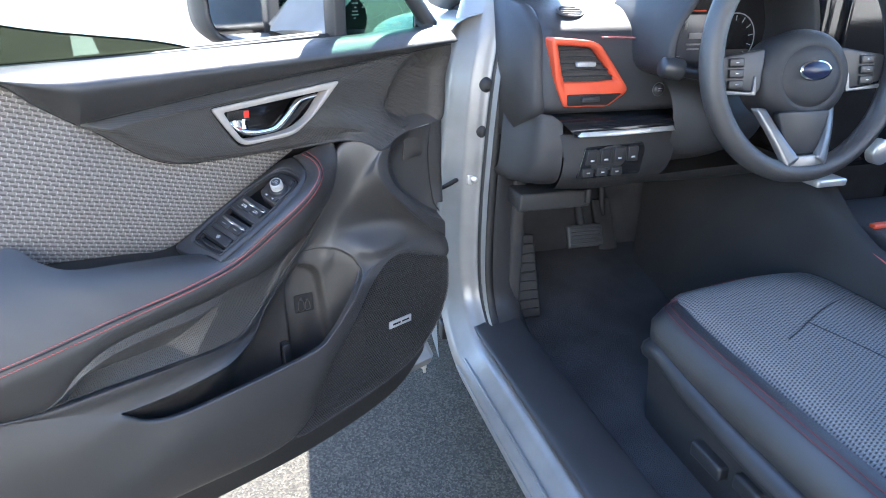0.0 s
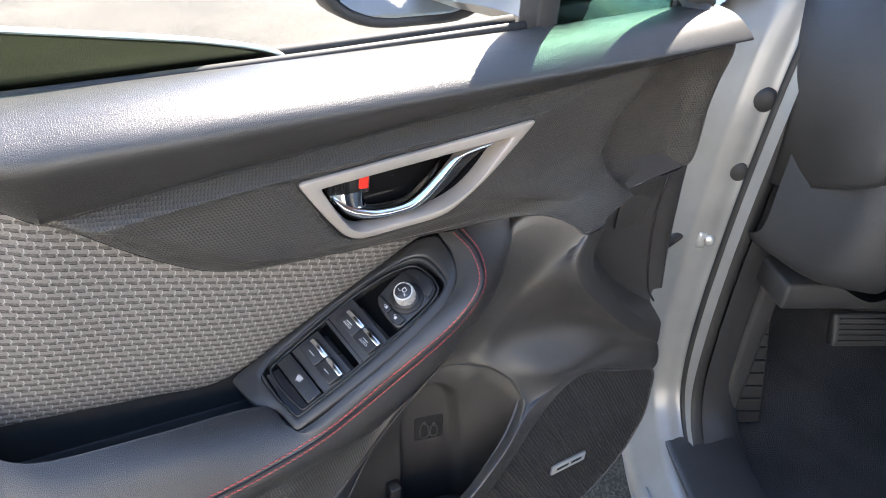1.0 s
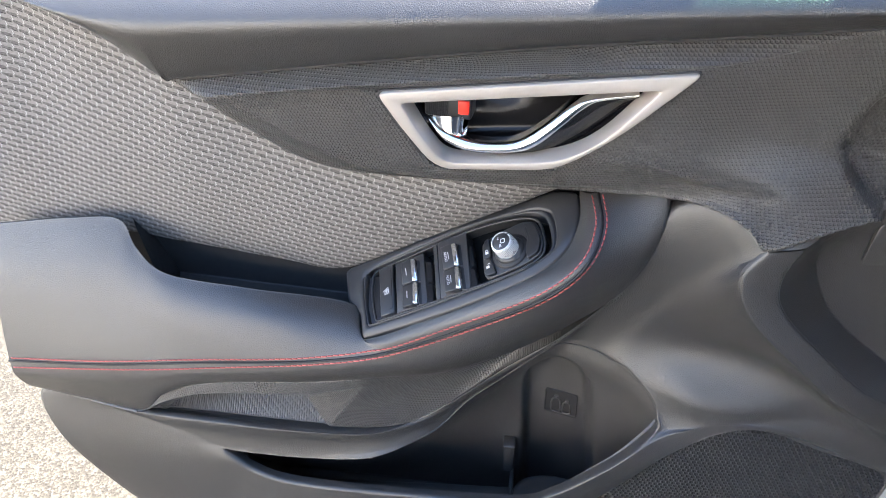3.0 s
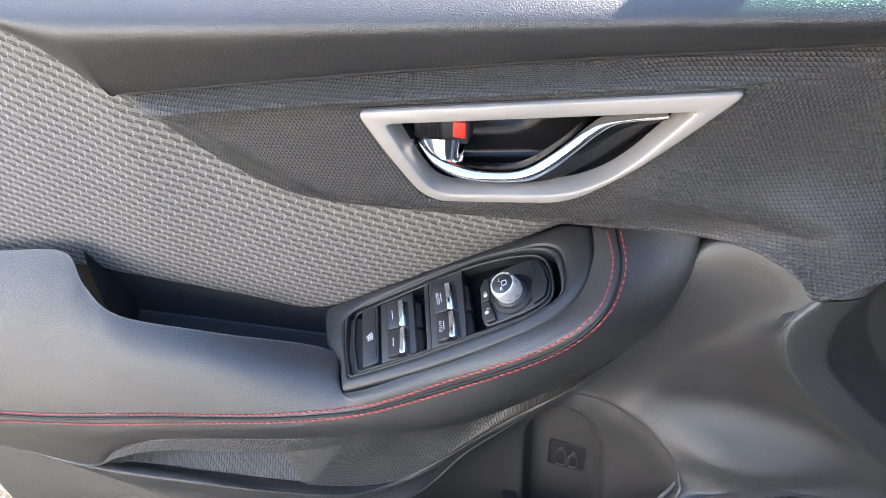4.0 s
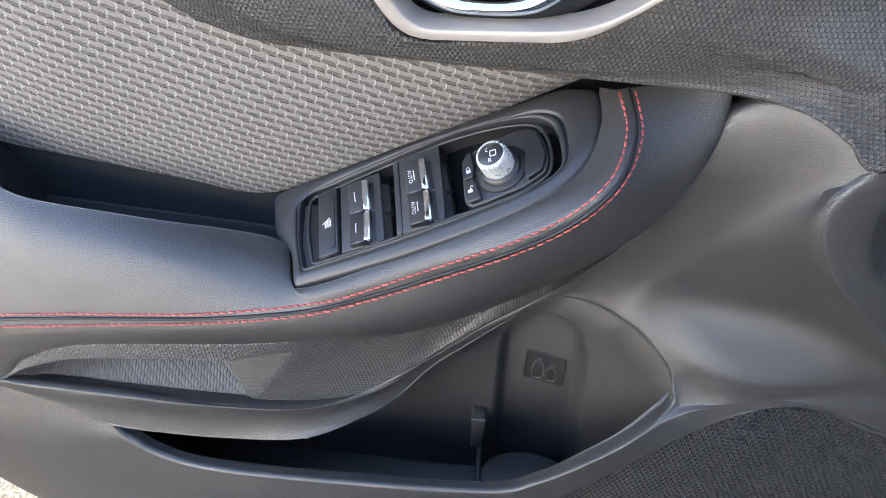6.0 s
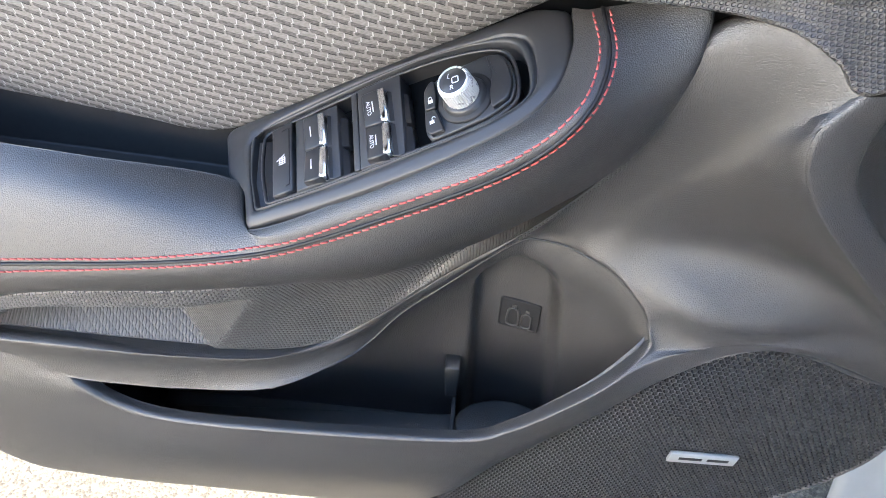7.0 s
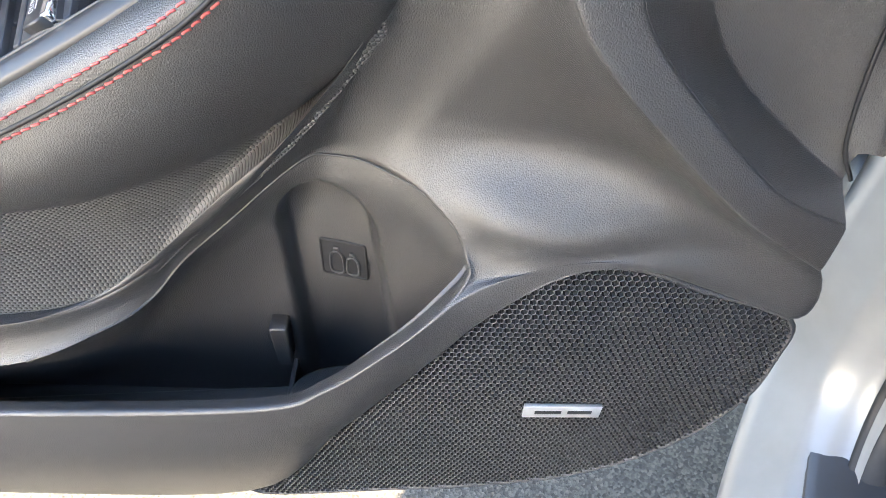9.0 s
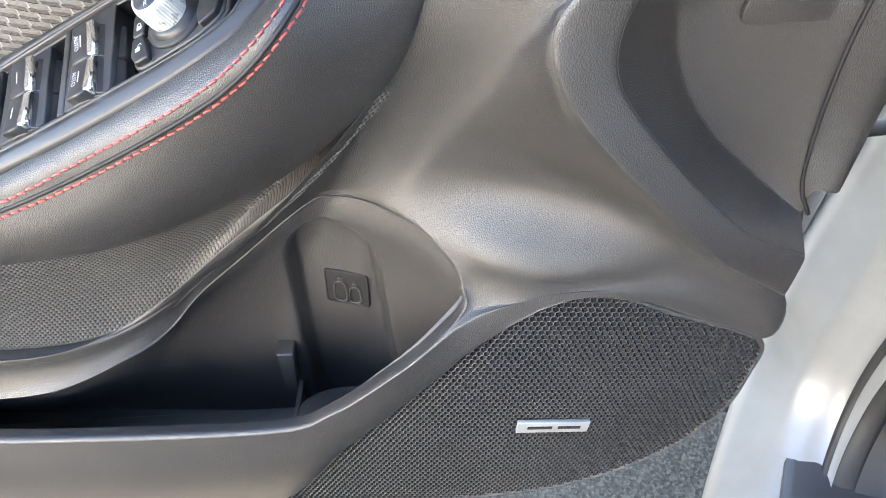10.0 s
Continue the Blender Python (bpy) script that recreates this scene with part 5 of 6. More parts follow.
# check strap between pillar and door
A, B = CAR @ Vector((0.010, 0.040, 0.695)), Vector((0.800, 0.905, 0.690))
bm = tube([tuple(A), tuple(A.lerp(B, 0.5) + Vector((0, 0, -0.004))), tuple(B)], 0.0075, 8, 6, flat=0.6)
part("check_strap", bm, M_RUBBER, body, "black door check strap with a bright bolt")
bm = box((0.012, 0.030, 0.022), (0.014, 0.020, 0.696), 0.003)
bm.transform(CAR)
merge(bm, drum(0.007, 0.009, 16, 0.002, CAR @ pose(0.024, 0.010, 0.697, 90, 0, -15)))
part("strap_bracket", bm, M_BADGE, body)

# door hinges seen below the trim's corner
for z in (0.43,):
    carpart("door_hinge", box((0.030, 0.030, 0.040), (-0.022, 0.030, 0.345), 0.004), M_DARK, body)

# outer skin: fender, bonnet, windscreen pillar, roof, far side, for shade and bounced light
bm = loft([[(-0.030, 0.06, 0.25), (-0.030, 0.5, 0.45), (-0.020, 0.9, 0.68), (-0.010, 1.35, 0.45)], [(-0.060, 0.06, 0.70), (-0.060, 0.5, 0.72), (-0.050, 0.9, 0.74), (-0.010, 1.35, 0.70)],
           [(-0.030, 0.06, 0.95), (-0.030, 0.5, 0.93), (-0.010, 0.9, 0.90), (0.060, 1.35, 0.84)], [(0.10, 0.06, 1.02), (0.12, 0.5, 1.00), (0.14, 0.9, 0.96), (0.20, 1.35, 0.88)],
           [(0.75, 0.50, 1.06), (0.75, 0.7, 1.05), (0.75, 0.95, 1.02), (0.75, 1.40, 0.92)], [(1.45, 0.06, 1.00), (1.45, 0.5, 0.98), (1.45, 0.9, 0.95), (1.40, 1.35, 0.86)],
           [(1.55, 0.06, 0.30), (1.55, 0.5, 0.45), (1.55, 0.9, 0.65), (1.50, 1.35, 0.45)]], 6, 5)
carpart("front_body", bm, M_PAINT, body, "silver fender and bonnet")
PIL = [(0.050, 0.33, 1.02), (0.085, 0.20, 1.18), (0.140, 0.03, 1.38), (0.190, -0.15, 1.55)]
carpart("windscreen_pillar", tube(PIL, 0.045, 10, 6, flat=0.7), M_PAINT, body)
bm = loft([[(0.17, 0.19, 1.43), (0.75, 0.28, 1.47), (1.33, 0.19, 1.43)], [(0.15, -0.6, 1.69), (0.75, -0.6, 1.72), (1.35, -0.6, 1.69)], [(0.17, -1.8, 1.64), (0.75, -1.8, 1.67), (1.33, -1.8, 1.64)]], 5, 5)
carpart("roof", bm, M_LIGHTTRIM, body)
carpart("far_side", box((0.06, 3.0, 1.0), (1.50, -0.9, 0.55), 0.01), M_DASH, body)
carpart("rear_wall", box((1.4, 0.06, 1.2), (0.80, -2.3, 0.85), 0.01), M_DASH, body)
carpart("front_bulkhead", box((1.3, 0.05, 0.75), (0.82, 0.30, 0.62), 0.01), M_CARPET, body)
carpart("footwell_side", box((0.03, 0.34, 0.60), (0.115, 0.15, 0.62), 0.008), M_DASH, body)
bm = loft([[(0.125, 0.30, 0.40), (0.125, 0.05, 0.345), (0.125, -0.1, 0.33), (0.125, -0.6, 0.33), (0.125, -2.3, 0.33)], [(0.60, 0.30, 0.40), (0.60, 0.05, 0.345), (0.60, -0.1, 0.33), (0.60, -0.6, 0.33), (0.60, -2.3, 0.33)],
           [(1.50, 0.30, 0.40), (1.50, 0.05, 0.345), (1.50, -0.1, 0.33), (1.50, -0.6, 0.33), (1.50, -2.3, 0.33)]], 5, 4)
carpart("cabin_floor", bm, M_CARPET, body, "black carpeted car floor")
carpart("underbody", box((1.4, 3.0, 0.12), (0.75, -0.4, 0.25), 0.03), M_DARK, body)
carpart("wheel", drum(0.34, 0.22, 40, 0.03, pose(0.02, 0.90, 0.341, 0, 90, 0)), M_RUBBER, body, "black tyre on the front wheel")

# ---- dashboard ----
dash = thing("dashboard", "black dashboard with an orange-red framed air vent", "dashboard", car_at(0.7, 0.05, 0.64))
PROF = [(0.34, 1.000), (0.10, 1.040), (-0.06, 1.030), (-0.125, 1.010), (-0.158, 0.985), (-0.172, 0.925), (-0.176, 0.872), (-0.160, 0.858), (-0.130, 0.855)]
us = (0.078, 0.086, 0.10, 0.30, 0.60, 1.40)
rows = []
for k, u in enumerate(us):
    s = (0.95, 0.985, 1.0, 1.0, 1.0, 1.0)[k]
    rows.append([(u, 0.05 + (y - 0.05) * s, 0.94 + (z - 0.94) * s) for y, z in spline([(*p, 0) for p in PROF], 4)[:, :2]])
bm = grid_mesh(rows)
bm.verts.ensure_lookup_table()
carpart("upper_dash", bm, M_DASH, dash, "black soft dashboard top")
bm = prism(rounded([(0.34, 0.70), (0.34, 1.00), (0.05, 1.045), (-0.09, 1.03), (-0.150, 0.99), (-0.172, 0.86), (-0.05, 0.80)], 0.02, 4), 0.026, 0.006, Matrix(((0, 0, 1, 0.085), (1, 0, 0, 0), (0, 1, 0, 0), (0, 0, 0, 1))))
carpart("dash_end", bm, M_DASH, dash, "black dashboard end cover")
# sunlit pale pillar cover and small demister vent
bm = loft([[(0.055, 0.30, 1.00), (0.070, 0.10, 1.10), (0.110, -0.05, 1.28)], [(0.110, 0.28, 1.03), (0.130, 0.10, 1.12), (0.160, -0.05, 1.30)], [(0.150, 0.32, 1.03), (0.165, 0.14, 1.13), (0.190, 0.0, 1.31)]], 5, 5)
carpart("pillar_cover", bm, M_LIGHTTRIM, body, "pale grey windscreen pillar cover")
DEM = pose(0.147, -0.106, 1.0205, 26, 0, 14)
bm = tube([(0.026 * math.cos(a), 0.017 * math.sin(a), 0) for a in (2 * math.pi * k / 12 for k in range(12))], 0.0026, 6, 3, DEM, closed=True)
demister = carpart("demister_vent", bm, M_DASH, dash, "small oval demister vent")
bm = prism([(0.026 * math.cos(a), 0.017 * math.sin(a)) for a in (2 * math.pi * k / 20 for k in range(20))], 0.004, 0, DEM @ Matrix.Translation((0, 0, 0.0006)))
carpart("demister_depth", bm, M_DARK, demister)
for k in range(5):
    carpart("demister_slat", box((0.046 - 0.006 * abs(k - 2) ** 1.5, 0.0026, 0.003), (0, -0.0116 + 0.0058 * k, 0.0012), 0.0005, DEM), M_DASH, demister)
# vent with its frame
FV = Matrix(((1, 0, 0, -0.008), (0, 0, -1, -0.176), (0, 1, 0, 0.007), (0, 0, 0, 1)))
VO = [(0.088, 0.979), (0.176, 0.972), (0.242, 0.890), (0.203, 0.864), (0.121, 0.866), (0.102, 0.905)]
VI = [(0.101, 0.967), (0.166, 0.962), (0.213, 0.908), (0.168, 0.9065), (0.117, 0.9075), (0.110, 0.930)]
vo, vi = rounded(VO, [0.006, 0.02, 0.012, 0.008, 0.004, 0.03], 4), rounded(VI, [0.003, 0.01, 0.004, 0.01, 0.003, 0.02], 4)
rows = [[(*p, z) for p in inset(vo, vi, t)] for t, z in ((0, -0.02), (0, 0.004), (0.08, 0.007), (0.5, 0.008), (0.92, 0.005), (1, 0.002), (1, -0.03))]
bm = grid_mesh(rows, True)
bm.transform(FV)
vent = carpart("vent_frame", bm, M_ORANGE, dash, "orange-red air vent frame")
bm = prism(vi, 0.002, 0, FV @ Matrix.Translation((0, 0, -0.026)))
carpart("vent_depth", bm, M_DARK, vent)
for k in range(5):
    z = 0.922 + 0.0105 * k
    carpart("vent_slat", box((0.108 - 0.013 * k, 0.022, 0.0028), (0.150 - 0.0065 * k, -0.168, z), 0.001, pose(0, 0, 0, 0, 0, 0)), M_BLACK, vent)
carpart("vent_slider", box((0.034, 0.012, 0.008), (0.144, -0.183, 0.9435), 0.002), M_BADGE, vent, "bright vent slider")
SO = [(0.123, 0.8875), (0.226, 0.8865), (0.200, 0.868), (0.125, 0.869)]
bm = prism(rounded(SO, 0.003, 3), 0.004, 0.001, FV @ Matrix.Translation((0, 0, 0.0095)))
carpart("vent_pocket", bm, M_DARK, vent)
carpart("vent_wheel", box((0.034, 0.006, 0.008), (0.158, -0.187, 0.8855), 0.002), M_BLACK, vent)
carpart("red_seam", tube([(0.176, -0.172, 0.985), (0.24, -0.168, 0.983), (0.30, -0.16, 0.982)], 0.0012, 6, 4), M_THREAD, dash)
carpart("start_button", drum(0.0105, 0.006, 28, 0.002, pose(0.293, -0.178, 0.897, 90, 0, 0)), M_SWITCH, dash, "round black start button")
carpart("button_ring", tube([(0.293 + 0.0115 * math.cos(a), -0.180, 0.897 + 0.0115 * math.sin(a)) for a in (2 * math.pi * k / 12 for k in range(12))], 0.0007, 6, 3, closed=True), M_SPOKE, dash)
for k in (-1, 1):
    carpart("button_mark", box((0.008, 0.0006, 0.0014), (0.293, -0.1848, 0.897 + 0.0020 * k), 0), M_DIM, dash)
# lower dash: padded shelf, switch bank, side cover, knee panel
bm = loft([[(0.095, -0.150, 0.862), (0.20, -0.150, 0.860), (0.315, -0.145, 0.858)], [(0.100, -0.198, 0.853), (0.20, -0.203, 0.852), (0.316, -0.198, 0.851)], [(0.118, -0.212, 0.835), (0.21, -0.214, 0.834), (0.318, -0.206, 0.833)],
           [(0.125, -0.205, 0.826), (0.215, -0.207, 0.826), (0.320, -0.200, 0.826)]], 6, 4)
carpart("shelf_trim", bm, M_GLOSS, dash)
bm = loft([[(0.133, -0.213, 0.836), (0.20, -0.2155, 0.837), (0.315, -0.208, 0.838)], [(0.128, -0.217, 0.829), (0.20, -0.219, 0.829), (0.318, -0.210, 0.830)]], 6, 3, skirt=(0, 0.006, 0))
carpart("silver_strip", bm, M_BADGE, dash, "silver trim strip")
bm = loft([[(0.105, -0.190, 0.828), (0.21, -0.198, 0.828), (0.325, -0.190, 0.828)], [(0.112, -0.198, 0.790), (0.21, -0.204, 0.790), (0.332, -0.194, 0.790)], [(0.110, -0.190, 0.745), (0.20, -0.192, 0.742), (0.325, -0.180, 0.745)], [(0.120, -0.120, 0.712), (0.20, -0.120, 0.706), (0.310, -0.120, 0.710)], [(0.120, 0.10, 0.70), (0.20, 0.10, 0.70), (0.310, 0.10, 0.70)]], 6, 5)
carpart("knee_panel", bm, M_DASH, dash)
bm = loft([[(0.062, -0.040, 0.862), (0.070, -0.150, 0.862), (0.110, -0.185, 0.855)], [(0.054, -0.050, 0.800), (0.065, -0.160, 0.800), (0.112, -0.192, 0.800)], [(0.050, -0.050, 0.745), (0.065, -0.145, 0.740), (0.115, -0.175, 0.742)], [(0.055, 0.0, 0.715), (0.075, -0.06, 0.712), (0.115, -0.10, 0.712)]], 6, 5)
carpart("side_cover", bm, M_DASH, dash, "black curved side cover of the dashboard")
bm = box((0.150, 0.11, 0.036), (0.163, -0.026, 0.668), 0.005)
box((0.012, 0.02, 0.030), (0.232, -0.078, 0.674), 0.003, None, 2, bm)
carpart("hood_release", bm, M_DASH, dash)
bm = loft([[(0.30, -0.18, 0.74), (0.45, -0.19, 0.75), (0.62, -0.20, 0.76)], [(0.22, -0.14, 0.715), (0.45, -0.16, 0.722), (0.64, -0.18, 0.735)], [(0.20, -0.05, 0.69), (0.45, -0.08, 0.69), (0.64, -0.1, 0.70)]], 6, 4)
carpart("column_lower_panel", bm, M_DASH, dash)
BANK = [(0.138, 0.750), (0.262, 0.754), (0.268, 0.798), (0.262, 0.812), (0.150, 0.806)]
bank = carpart("switch_bank", prism(rounded(BANK, 0.006, 3), 0.006, 0.001, Matrix(((1, 0, 0, 0), (0, 0, -1, -0.2025), (0, 1, 0, 0), (0, 0, 0, 1)))), M_GLOSS, dash, "black switch bank below the vent")
for k in range(4):
    sw = carpart("dash_switch", box((0.020, 0.008, 0.026), (0.162 + 0.0265 * k, -0.2045, 0.789 + 0.001 * k), 0.0015), M_SWITCH, bank)
    carpart("switch_mark", box((0.007, 0.0006, 0.003), (0.162 + 0.0265 * k, -0.2090, 0.784 + 0.001 * k), 0), M_WHITE, bank)
for k in range(3):
    carpart("dash_switch", box((0.021, 0.006, 0.015), (0.157 + 0.028 * k, -0.2045, 0.762), 0.0015), M_SWITCH, bank)
    carpart("switch_mark", box((0.006, 0.0006, 0.0025), (0.157 + 0.028 * k, -0.2080, 0.762), 0), M_WHITE, bank)
# instrument hood with dials
CC = [(0.250, 0.935), (0.252, 1.005), (0.300, 1.075), (0.400, 1.095), (0.500, 1.075), (0.530, 1.0), (0.520, 0.935), (0.390, 0.915)]
c_out = rounded(CC, 0.03, 4)
rows = [[(0.39 + (x - 0.39) * s, y, 1.0 + (z - 1.0) * s) for x, z in c_out] for s, y in ((1.06, -0.05), (1.08, -0.20), (1.05, -0.258), (1.0, -0.268), (0.94, -0.262), (0.88, -0.20), (0.84, -0.165))]
carpart("instrument_hood", grid_mesh(rows, True), M_DASH, dash, "black hooded instrument cluster")
bm = prism([(0.39 + (x - 0.39) * 0.86, 1.0 + (z - 1.0) * 0.86) for x, z in c_out], 0.01, 0, Matrix(((1, 0, 0, 0), (0, 0, -1, -0.166), (0, 1, 0, 0), (0, 0, 0, 1))))
cl = carpart("instrument_face", bm, M_GLOSS, dash, smooth=False)
# the display's faint glow and its marks are painted grey, nothing emits
disp = carpart("display", box((0.076, 0.004, 0.078), (0.346, -0.172, 0.981), 0.001), plain("display_glow_grey", (0.075, 0.078, 0.088), 0.25), cl, "instrument display, its faint glow painted dim grey")
for dx, dz, w, h in ((-0.012, 0.020, 0.004, 0.012), (0.010, 0.004, 0.026, 0.010), (0.008, -0.010, 0.030, 0.003), (0.008, -0.018, 0.024, 0.003), (-0.022, -0.030, 0.010, 0.002)):
    carpart("display_mark", box((w, 0.001, h), (0.346 + dx, -0.1745, 0.981 + dz), 0), M_DIM, disp)
carpart("warning_lamps", box((0.050, 0.001, 0.0025), (0.346, -0.1725, 1.026), 0), M_ORANGE, cl, "small row of amber warning lamps")
for k in range(4):
    carpart("display_mark", box((0.006, 0.001, 0.0018), (0.300, -0.1725, 0.958 + 0.012 * k), 0), M_DIM, cl)
x = 0.436
carpart("dial_ring", tube([(x + 0.044 * math.cos(a), -0.172, 0.978 + 0.044 * math.sin(a)) for a in (2 * math.pi * k / 16 for k in range(16))], 0.0010, 6, 3, closed=True), M_DIM, cl)
for k in range(11):
    a = radians(-40 + 26 * k)
    carpart("dial_tick", box((0.009, 0.001, 0.0014), (0.036, 0, 0), 0, pose(x, -0.172, 0.978, 0, -math.degrees(a), 0)), M_DIM, cl)
bm = loft([[(0.30, -0.16, 0.93), (0.38, -0.17, 0.94), (0.54, -0.16, 0.93)], [(0.31, -0.20, 0.88), (0.38, -0.24, 0.87), (0.52, -0.20, 0.88)], [(0.32, -0.19, 0.80), (0.38, -0.22, 0.79), (0.50, -0.19, 0.80)], [(0.30, -0.10, 0.75), (0.38, -0.10, 0.74), (0.48, -0.1, 0.75)]], 6, 5)
carpart("column_shroud", bm, M_DASH, dash)
bm = tube([(0.300, -0.285, 0.935), (0.262, -0.292, 0.942), (0.236, -0.298, 0.950)], 0.008, 10, 5)
merge(bm, drum(0.0165, 0.034, 24, 0.004, pose(0.246, -0.297, 0.947, 0, -80, -6), 0.0150))
carpart("light_stalk", bm, M_SWITCH, dash, "black light stalk with a round end")
# centre stack edge, console side and screen
bm = loft([[(0.60, 0.20, 0.80), (0.605, -0.05, 0.76), (0.62, -0.20, 0.75), (0.62, -0.28, 0.74)], [(0.56, 0.20, 0.66), (0.57, -0.08, 0.66), (0.585, -0.28, 0.70), (0.60, -0.42, 0.665)], [(0.55, 0.20, 0.50), (0.56, -0.10, 0.52), (0.575, -0.35, 0.56), (0.59, -0.70, 0.585)], [(0.55, 0.2, 0.33), (0.555, -0.1, 0.33), (0.57, -0.4, 0.33), (0.58, -0.9, 0.33)]], 6, 5)
carpart("console_side", bm, M_DASH, dash, "black centre console side")
carpart("console_seam", tube([(0.608, -0.22, 0.755), (0.596, -0.30, 0.70), (0.590, -0.42, 0.655), (0.592, -0.62, 0.612)], 0.0016, 6, 6), M_THREAD, dash)
bm = box((0.30, 0.55, 0.05), (0.75, -0.45, 0.60), 0.012, None)
carpart("console_top", bm, M_GLOSS, dash)
carpart("centre_console_face", box((0.34, 0.16, 0.36), (0.79, -0.10, 0.90), 0.02), M_GLOSS, dash)
carpart("climate_knob", drum(0.026, 0.022, 32, 0.004, pose(0.82, -0.186, 0.757, 90, 0, 0)), M_BADGE, dash, "silver ringed climate knob")
carpart("screen", box((0.24, 0.02, 0.14), (0.78, -0.185, 0.985), 0.006), M_GLOSS, dash, "dark glossy centre screen")
carpart("console_block", box((0.28, 0.30, 0.10), (0.765, -0.36, 0.62), 0.02), M_DASH, dash)
carpart("red_strip", box((0.14, 0.014, 0.010), (0.72, -0.36, 0.6725), 0.003), M_ORANGE, dash)
# bright silver stands in for sun falling on a piece of the console
carpart("sunlit_console_piece", box((0.065, 0.05, 0.014), (0.592, -0.285, 0.742), 0.004, None), M_BADGE, dash)

# ---- steering wheel ----
WC = pose(0.434, -0.350, 0.968, 90 - 11, 0, 0)
HUB = WC @ Matrix.Translation((0.014, -0.010, 0))
wheel = thing("steering_wheel", "black leather steering wheel with silver spoke trim", "steering wheel", car_at(0.452, -0.350, 0.940))
bm = bmesh.new()
rows = []
for k in range(72):
    a = 2 * math.pi * k / 72
    rr = 0.176
    thick = 0.0155 + 0.002 * abs(math.cos(a))
    rows.append([((rr + thick * math.cos(b)) * math.cos(a), (rr + thick * math.cos(b)) * math.sin(a), thick * 1.05 * math.sin(b)) for b in (2 * math.pi * j / 14 for j in range(14))])
rows.append(rows[0])
grid_mesh(rows, True, bm)
bmesh.ops.remove_doubles(bm, verts=bm.verts, dist=1e-6)
bm.transform(WC)
carpart("rim", bm, M_LEATHER, wheel, "black leather rim")
hub = [(0.0865 * math.cos(2 * math.pi * k / 40), 0.0735 * math.sin(2 * math.pi * k / 40)) for k in range(40)]
rows = [[(x * s, y * s - 0.018, z) for x, y in hub] for s, z in ((0.92, -0.075), (0.99, -0.040), (1.0, -0.028), (0.96, -0.016), (0.86, -0.008), (0.72, -0.005), (0.655, -0.0045), (0.64, -0.0058), (0.625, -0.0045), (0.5, -0.001), (0.3, 0.001), (0.02, 0.002))]
bm = grid_mesh(rows, True)
bm.transform(HUB)
carpart("hub", bm, M_DASH, wheel, "black grained hub cover")
bm = drum(0.020, 0.003, 32, 0.001, HUB @ Matrix.Translation((-0.001, -0.009, 0.0020)) @ Matrix.Diagonal((1.5, 0.78, 1, 1)))
carpart("emblem", bm, M_CHROME, wheel, "oval chrome emblem, plain")
bm = drum(0.0175, 0.0034, 32, 0.001, HUB @ Matrix.Translation((-0.001, -0.009, 0.0022)) @ Matrix.Diagonal((1.55, 0.76, 1, 1)))
carpart("emblem_field", bm, plain("emblem_blue", (0.012, 0.018, 0.05), 0.3), wheel)
for dx, dy, w in ((-0.013, 0.002, 0.016), (0.008, 0.004, 0.022), (0.008, -0.003, 0.022)):
    carpart("emblem_mark", box((w, 0.0022, 0.0012), (-0.001 + dx, -0.009 + dy, 0.0044), 0.0004, HUB), M_CHROME, wheel)
SP = WC @ Matrix.Translation((0, -0.024, 0))
for s in (-1, 1):
    bm = prism(rounded([(s * 0.078, -0.028), (s * 0.160, -0.014), (s * 0.166, 0.026), (s * 0.070, 0.040)], 0.008, 3), 0.016, 0.003, SP @ Matrix.Translation((0, 0, -0.010)))
    sp = carpart("spoke", bm, M_BLACK, wheel)
    bm = prism(rounded([(s * 0.086, -0.0295), (s * 0.162, -0.0250), (s * 0.163, -0.0180), (s * 0.093, -0.0245), (s * 0.0905, 0.000), (s * 0.088, 0.000)], 0.003, 2), 0.006, 0.001, SP @ Matrix.Translation((0, 0, -0.0075)))
    carpart("spoke_trim", bm, M_SPOKE, wheel, "silver spoke trim")
    for k in range(3):
        bm = box((0.026, 0.013, 0.006), (s * 0.125, 0.020 - 0.016 * k, -0.008), 0.002, SP)
        carpart("wheel_button", bm, M_SWITCH, wheel)
        carpart("button_mark", box((0.006, 0.0015, 0.0005), (s * 0.125, 0.020 - 0.016 * k, -0.0047), 0, SP), M_WHITE, wheel)
    bm = loft([[(s * 0.076, -0.072, -0.018), (s * 0.058, -0.115, 0.000), (s * 0.036, -0.167, 0.014)], [(s * 0.062, -0.074, -0.013), (s * 0.040, -0.118, 0.004), (s * 0.018, -0.152, 0.016)]], 8, 3, skirt=(0, 0, -0.012))
    bm.transform(WC)
    carpart("lower_spoke", bm, M_SPOKE, wheel, "silver lower spoke")
bm = prism(rounded([(-0.036, -0.168), (0.036, -0.168), (0.026, -0.148), (-0.026, -0.148)], 0.006, 3), 0.012, 0.003, WC @ Matrix.Translation((0, 0, 0.012)))
carpart("lower_bridge", bm, M_SPOKE, wheel)
bm = prism(rounded([(-0.050, -0.080), (0.050, -0.080), (0.030, -0.140), (0.020, -0.148), (-0.020, -0.148), (-0.030, -0.140)], 0.006, 3), 0.014, 0.003, WC @ Matrix.Translation((0, 0, 0.002)))
carpart("lower_fill", bm, M_BLACK, wheel)

